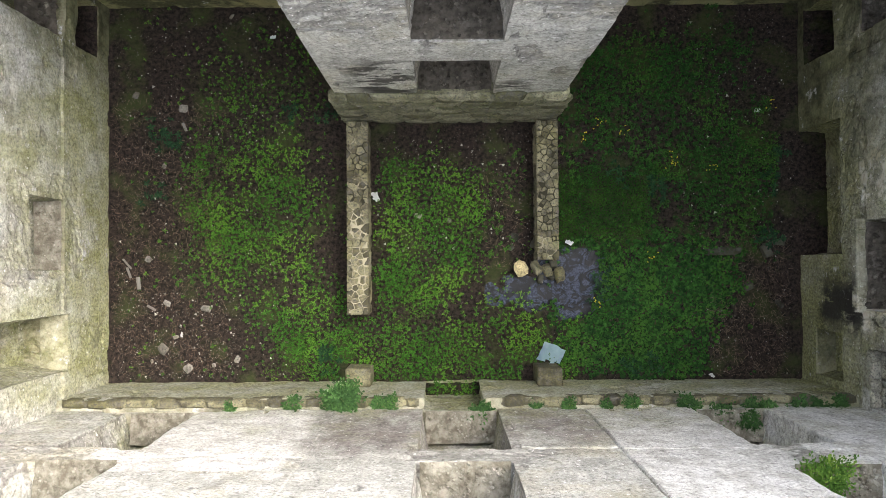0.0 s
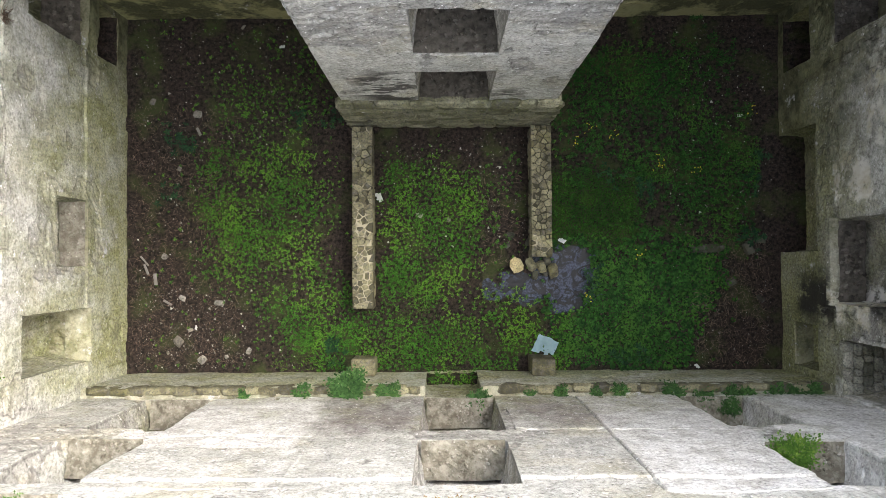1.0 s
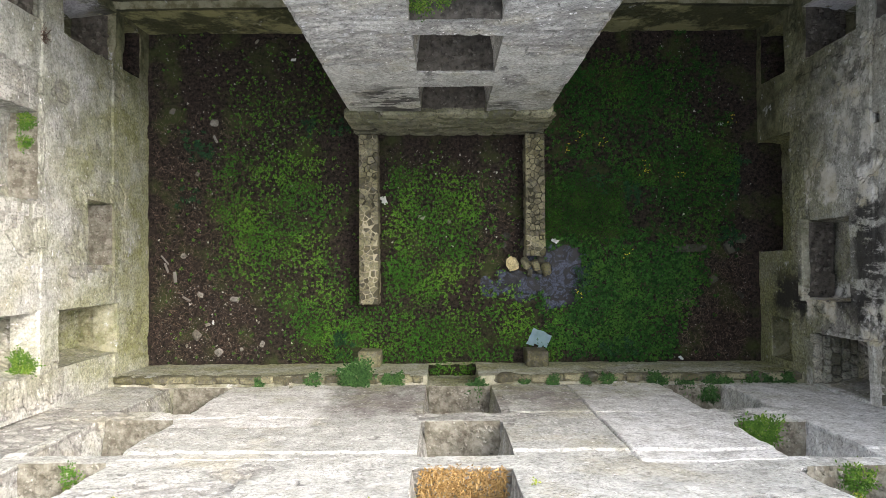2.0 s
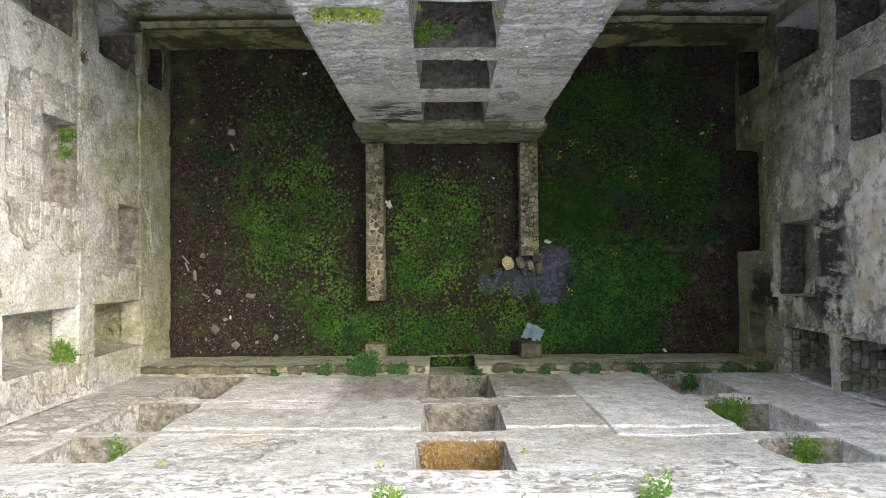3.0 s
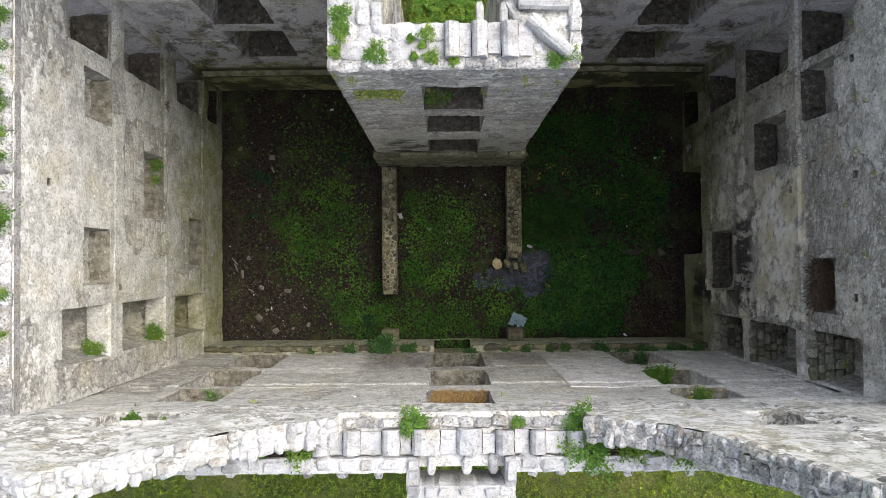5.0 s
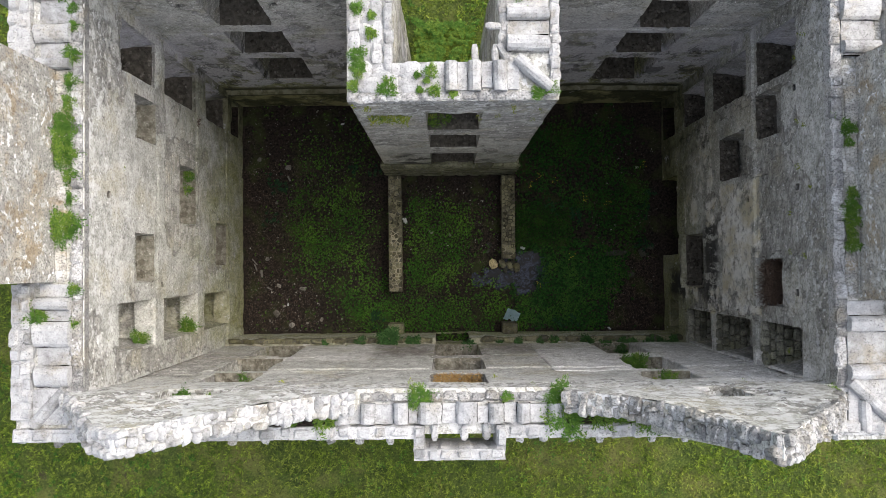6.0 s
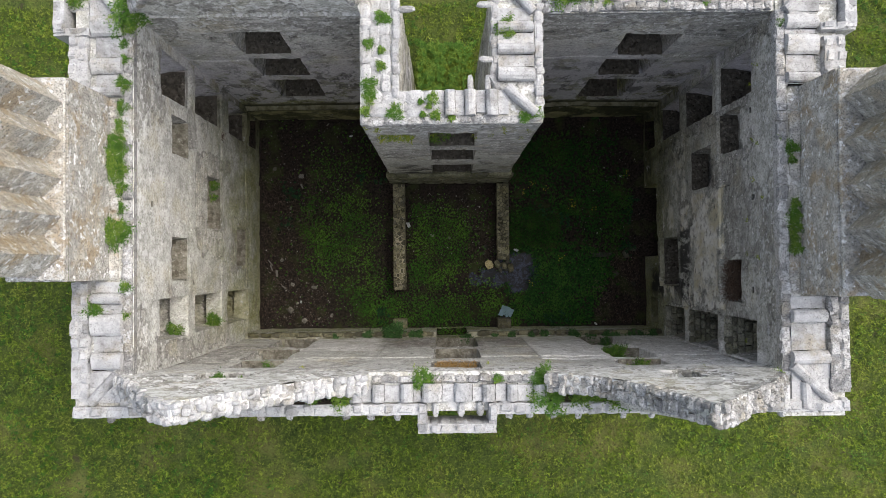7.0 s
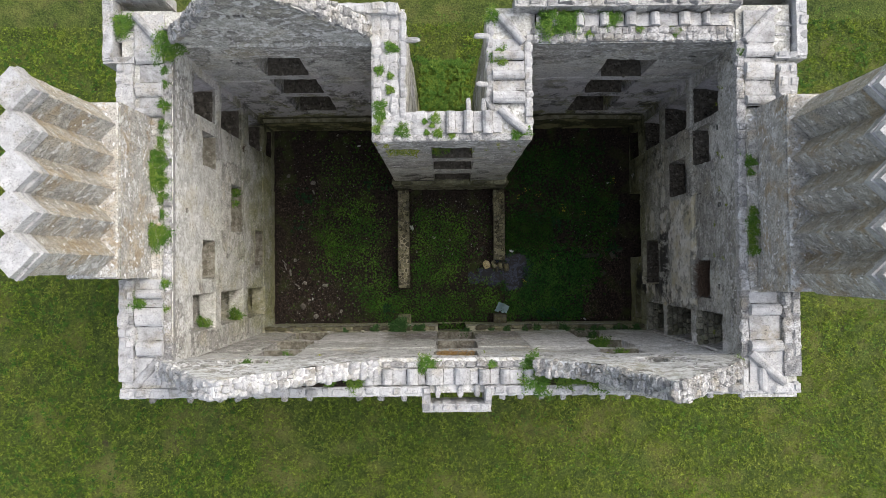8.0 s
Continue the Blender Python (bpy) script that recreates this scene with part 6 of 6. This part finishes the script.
def twigs(name, centre, spread, n, length, label, category="twigs", lift=0.0, mat=None, thick=0.006):
    c = np.array(centre) + gen.uniform(-1, 1, (n, 3)) * np.array(spread)
    az, el = gen.uniform(0, 2 * np.pi, n), gen.uniform(-0.1, 0.1 + lift, n)
    d = np.stack([np.cos(az) * np.cos(el), np.sin(az) * np.cos(el), np.sin(el)], 1) * (gen.uniform(0.4, 1, n) * length)[:, None]
    w = np.stack([-np.sin(az), np.cos(az), np.zeros(n)], 1) * thick
    u = np.tile(np.array([0, 0, thick * 1.4]), (n, 1))
    v = np.stack([c - w, c + w, c + u, c + d - w, c + d + w, c + d + u], 1).reshape(-1, 3)
    o = np.arange(n)[:, None] * 6
    f = np.concatenate([o + np.array(t) for t in ((0, 1, 4, 3), (1, 2, 5, 4), (2, 0, 3, 5))])
    return tagged(mesh_object(name, v, f, mat or M_TWIG), label, category, kind="stuff")


twigs("floor_twigs", (-6.2, 0.6, 0.015), (1.3, 3.1, 0.012), 3200, 0.13, "thin dry twigs strewn over bare soil", thick=0.003)
twigs("floor_twigs", (6.9, -1.0, 0.03), (0.9, 1.6, 0.03), 1300, 0.16, "thin dry twigs strewn over bare soil", thick=0.003)
twigs("floor_twigs", (1.4, 1.0, 0.02), (0.5, 1.2, 0.01), 200, 0.15, "thin dry twigs strewn over bare soil", thick=0.004)
twigs("nest", (8.4, -0.7, 8.5), (0.25, 0.5, 0.1), 900, 0.35, "big brown twig nest filling a wall recess", "nest", 0.3)
twigs("nest", (-7.72, 4.3, 4.85), (0.1, 0.08, 0.12), 160, 0.2, "small reddish twig nest in a wall hole", "nest", 0.2)
N = 700
blades("dead_grass", gen.uniform(-0.36, 0.82, N), gen.uniform(-3.5, -2.95, N), np.full(N, 8.73), gen.uniform(0.06, 0.16, N), M_STRAW, "dry straw-coloured grass on a window sill", 4, "grass")


def sill_rubble(place, u0, u1, z, d0, d1, n, size, mat=None):
    """Earth and small broken stones on the sill of an opening, one heap of many bits."""
    bm = bmesh.new()
    nu, nd = 14, 8
    g = [[None] * (nd + 1) for _ in range(nu + 1)]
    for i in range(nu + 1):
        for j in range(nd + 1):
            u, d = u0 - 0.06 + (u1 - u0 + 0.12) * i / nu, d0 - 0.02 + (d1 - d0 + 0.05) * j / nd
            p = Vector(place(u, d, z))
            p.z += 0.02 + 0.05 * noise.noise(p * 3) + 0.04 * noise.noise(p * 9) + 0.10 * (j / nd) ** 2
            g[i][j] = bm.verts.new(p)
    for i in range(nu):
        for j in range(nd):
            bm.faces.new((g[i][j], g[i + 1][j], g[i + 1][j + 1], g[i][j + 1]))
    for i in range(n):
        s = size * rnd.uniform(0.35, 1.1)
        f = rnd.random()
        m = Matrix.Translation(place(rnd.uniform(u0, u1), d0 + (d1 - d0) * f, z + 0.03 + 0.1 * f * f)) @ Euler((rnd.uniform(0, 6), rnd.uniform(0, 6), rnd.uniform(0, 6))).to_matrix().to_4x4() @ Matrix.Diagonal((s, s * 0.8, s * 0.6, 1))
        made = bmesh.ops.create_icosphere(bm, subdivisions=1, radius=0.6, matrix=m)["verts"]
        for q in made:
            q.co += 0.2 * s * noise.noise_vector(q.co * 9)
    return tagged(finish("sill_rubble", bm, mat or M_DIRT), "dark soil added to deepen the shade in a low recess" if mat is M_SOIL else "pale broken stones and mortar on a sill" if mat else "brown earth and broken stones heaped on a sill", "rubble", "rubble heaps", "stuff")


k = Mat("earthy_rubble", 0.95)
r0 = k.island()
M_DIRT = k.done(k.mix(k.span(k.noise(9, 6), 0.35, 0.65), k.mix(r0, (0.035, 0.03, 0.024), (0.085, 0.075, 0.06)), k.mix(r0, (0.07, 0.062, 0.05), (0.21, 0.195, 0.165))), k.noise(30, 5), 0.8, 0.02)
k = Mat("sill_earth", 0.95)
r0 = k.island()
M_SILL = k.done(k.mix(k.span(k.noise(5, 8, rough=0.72), 0.42, 0.60), k.mix(r0, (0.09, 0.08, 0.058), (0.20, 0.185, 0.145)), k.mix(r0, (0.20, 0.19, 0.15), (0.42, 0.405, 0.355))), k.noise(30, 5), 0.8, 0.02)
for u0, u1, z in ((-0.05, 1.2, 1.92), (1.2, 2.7, 5.02), (-0.45, 0.6, 8.22), (3.15, 4.05, 8.12)):
    sill_rubble(west, u0, u1, z, 0.05, 0.5, 90, 0.06, M_SILL)
for u0, u1, z in ((4.7, 5.6, 1.92), (4.7, 5.6, 5.02), (4.7, 5.6, 8.12)):
    sill_rubble(west, u0, u1, z, 0.15, 0.9, 40, 0.14)
for u0, u1, z in ((-0.9, 0.65, 2.52), (2.3, 3.35, 5.67), (3.1, 4.1, 8.22)):
    sill_rubble(east, u0, u1, z, 0.05, 0.5, 60, 0.12)
for u0, u1, z in ((4.5, 5.5, 2.42), (4.5, 5.5, 5.12), (4.5, 5.5, 8.22)):
    sill_rubble(east, u0, u1, z, 0.1, 0.9, 70, 0.13)
for u0, u1, z in ((-2.85, -1.74, 2.58), (-2.85, -1.74, 5.18), (-2.85, -1.74, 8.33)):
    sill_stones(wall_east, east, u0, u1, z, 0.95)
for u0, u1, z in ((-0.3, 0.95, 2.37), (-0.3, 0.9, 5.97), (-6.0, -4.9, 2.37), (-6.0, -4.9, 5.72), (-5.9, -4.8, 8.52), (5.0, 6.1, 2.37), (5.0, 6.1, 6.22), (4.9, 6.0, 8.92)):
    sill_rubble(south, u0, u1, z, 0.05, 0.6, 90, 0.065, M_SILL)
for u0, u1, z in ((-0.4, 0.9, 2.47), (-0.4, 0.85, 5.77), (-0.4, 0.8, 8.52)):
    sill_rubble(front, u0, u1, z, 0.05, 0.7, 110, 0.08)
for u0, u1, z in ((-5.7, -4.4, 3.42), (-5.7, -4.4, 6.32), (-5.7, -4.5, 8.72), (5.0, 6.3, 2.92), (5.1, 6.3, 5.97), (5.2, 6.4, 8.22)):
    sill_rubble(north, u0, u1, z, 0.05, 0.7, 40, 0.13)

# soil-dark floors that put the shade of the two low recesses into colour
sill_rubble(west, 4.6, 5.65, 0.52, 0.0, 1.05, 40, 0.07, M_SOIL)
sill_rubble(east, 4.4, 5.5, 0.32, 0.0, 1.05, 40, 0.07, M_SOIL)

k = Mat("stone_chip", 0.9)
M_CHIP = k.done(k.mix(k.math("POWER", k.island(), 3.5), (0.07, 0.062, 0.052), (0.58, 0.56, 0.51)))
N = 3000
bx, by = gen.uniform(-7.4, -3.4, N), gen.uniform(-2.6, 5.7, N)
bx[:700] = gen.uniform(5.4, 7.9, 700)
bx[700:1300], by[700:1300] = gen.uniform(-1.5, 2.0, 600), gen.uniform(0.2, 3.0, 600)
bx[1300:1900], by[1300:1900] = gen.uniform(-7.4, -4.6, 600), gen.uniform(-2.6, -0.6, 600)
sz = np.clip(gen.lognormal(-4.35, 0.5, N), 0.006, 0.045)
base = np.stack([bx, by, floor_z(bx, by) + 0.008], 1)
tet = np.array([(1, 0, 0), (-0.6, 0.9, 0), (-0.5, -0.8, 0), (0.1, 0.1, 0.8)])
ang = gen.uniform(0, 6.3, N)
rot = np.stack([np.stack([np.cos(ang), -np.sin(ang), 0 * ang], 1), np.stack([np.sin(ang), np.cos(ang), 0 * ang], 1), np.stack([0 * ang, 0 * ang, 1 + 0 * ang], 1)], 1)
v = base[:, None, :] + np.einsum("nij,kj->nki", rot, tet) * sz[:, None, None]
f = (np.arange(N)[:, None, None] * 4 + np.array(((0, 1, 3), (1, 2, 3), (2, 0, 3)))[None]).reshape(-1, 3)
tagged(mesh_object("stone_chips", v.reshape(-1, 3), f, M_CHIP), "small pale stone chips strewn over bare soil", "stone chips", kind="stuff")

# ---- water and litter ----
k = Mat("muddy_water", 0.3)
k.b.inputs["Specular IOR Level"].default_value = 0.16
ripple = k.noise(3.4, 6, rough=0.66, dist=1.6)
# blue-grey patches that paint the sky's reflection into the water's colour
sky_sheen = k.math("MULTIPLY", k.span(ripple, 0.475, 0.52), k.span(k.noise(1.9, 5), 0.42, 0.50))
M_WATER = k.done(k.mix(sky_sheen, (0.004, 0.0045, 0.006), k.mix(k.span(k.noise(22, 6, rough=0.7), 0.42, 0.6), (0.013, 0.018, 0.032), (0.048, 0.062, 0.10))), ripple, 0.6, 0.03)
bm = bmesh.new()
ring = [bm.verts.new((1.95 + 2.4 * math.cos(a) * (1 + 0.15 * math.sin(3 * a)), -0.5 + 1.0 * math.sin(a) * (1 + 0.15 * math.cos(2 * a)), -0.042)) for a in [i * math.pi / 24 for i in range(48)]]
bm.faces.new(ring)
tagged(finish("puddle", bm, M_WATER), "shallow muddy puddle with the sky's reflection painted in blue-grey", "water", kind="structure")


def sheet_litter(name, x, y, w, h, z, yaw, mat, label, category, crumple):
    bm = bmesh.new()
    n = 12
    g = [[bm.verts.new(((i / n - 0.5) * w, (j / n - 0.5) * h, 0)) for j in range(n + 1)] for i in range(n + 1)]
    for row in g:
        for q in row:
            q.co += Vector((0.03, 0.03, 0)) * noise.noise(q.co * 7) + Vector((0, 0, crumple * (0.6 + noise.noise(q.co * 6 + Vector((x, y, 0))))))
    for i in range(n):
        for j in range(n):
            if not (i > 8 and j < 3) and not (3 < i < 7 and j < 2):
                bm.faces.new((g[i][j], g[i + 1][j], g[i + 1][j + 1], g[i][j + 1]))
    bmesh.ops.solidify(bm, geom=list(bm.faces), thickness=0.006)
    ob = finish(name, bm, mat)
    ob.matrix_basis = pose(x, y, z, 0, 0, yaw)
    return tagged(ob, label, category)


k = Mat("faded_blue_plastic", 0.5)
M_BAG = k.done(k.mix(k.noise(6, 4), (0.22, 0.36, 0.42), (0.45, 0.58, 0.62)))
k = Mat("white_plastic", 0.5)
M_LITTER = k.done(k.mix(k.noise(20, 4), (0.62, 0.63, 0.64), (0.8, 0.8, 0.8)))
sheet_litter("plastic_sack", 2.42, -2.1, 0.52, 0.44, 0.1, -24, M_BAG, "torn faded blue plastic sack on the weeds", "plastic sack", 0.05)
for x, y, s in ((-1.52, 1.48, 0.2), (-3.83, 5.13, 0.1), (7.15, 3.38, 0.12), (6.04, -2.6, 0.1), (-5.9, -1.6, 0.08), (2.85, 0.42, 0.14)):
    sheet_litter("litter", x, y, s, s * 0.7, 0.06, x * 50, M_LITTER, "crumpled scrap of white plastic on the floor", "litter", 0.03)
k = Mat("grey_board", 0.85)
M_BOARD = k.done(k.mix(k.noise(4, 6, k.scaled(12, 1, 1)), (0.12, 0.11, 0.095), (0.30, 0.285, 0.26)))
for x, y, w, l, yaw in ((-6.89, -0.44, 0.08, 0.28, 5), (-7.11, -0.2, 0.05, 0.26, 20), (-5.36, -1.02, 0.22, 0.09, 0), (-7.15, 0.0, 0.04, 0.3, 40), (-6.6, -1.0, 0.05, 0.22, 60), (-5.85, 3.1, 0.06, 0.2, 25)):
    bm = bmesh.new()
    box(bm, -w / 2, w / 2, -l / 2, l / 2, -0.015, 0.02, 0.006, 0.006)
    ob = finish("broken_board", bm, M_BOARD)
    ob.matrix_basis = pose(x, y, 0.045, 2, 3, yaw)
    tagged(ob, "short grey weathered board lying on soil", "board", "boards on the floor")
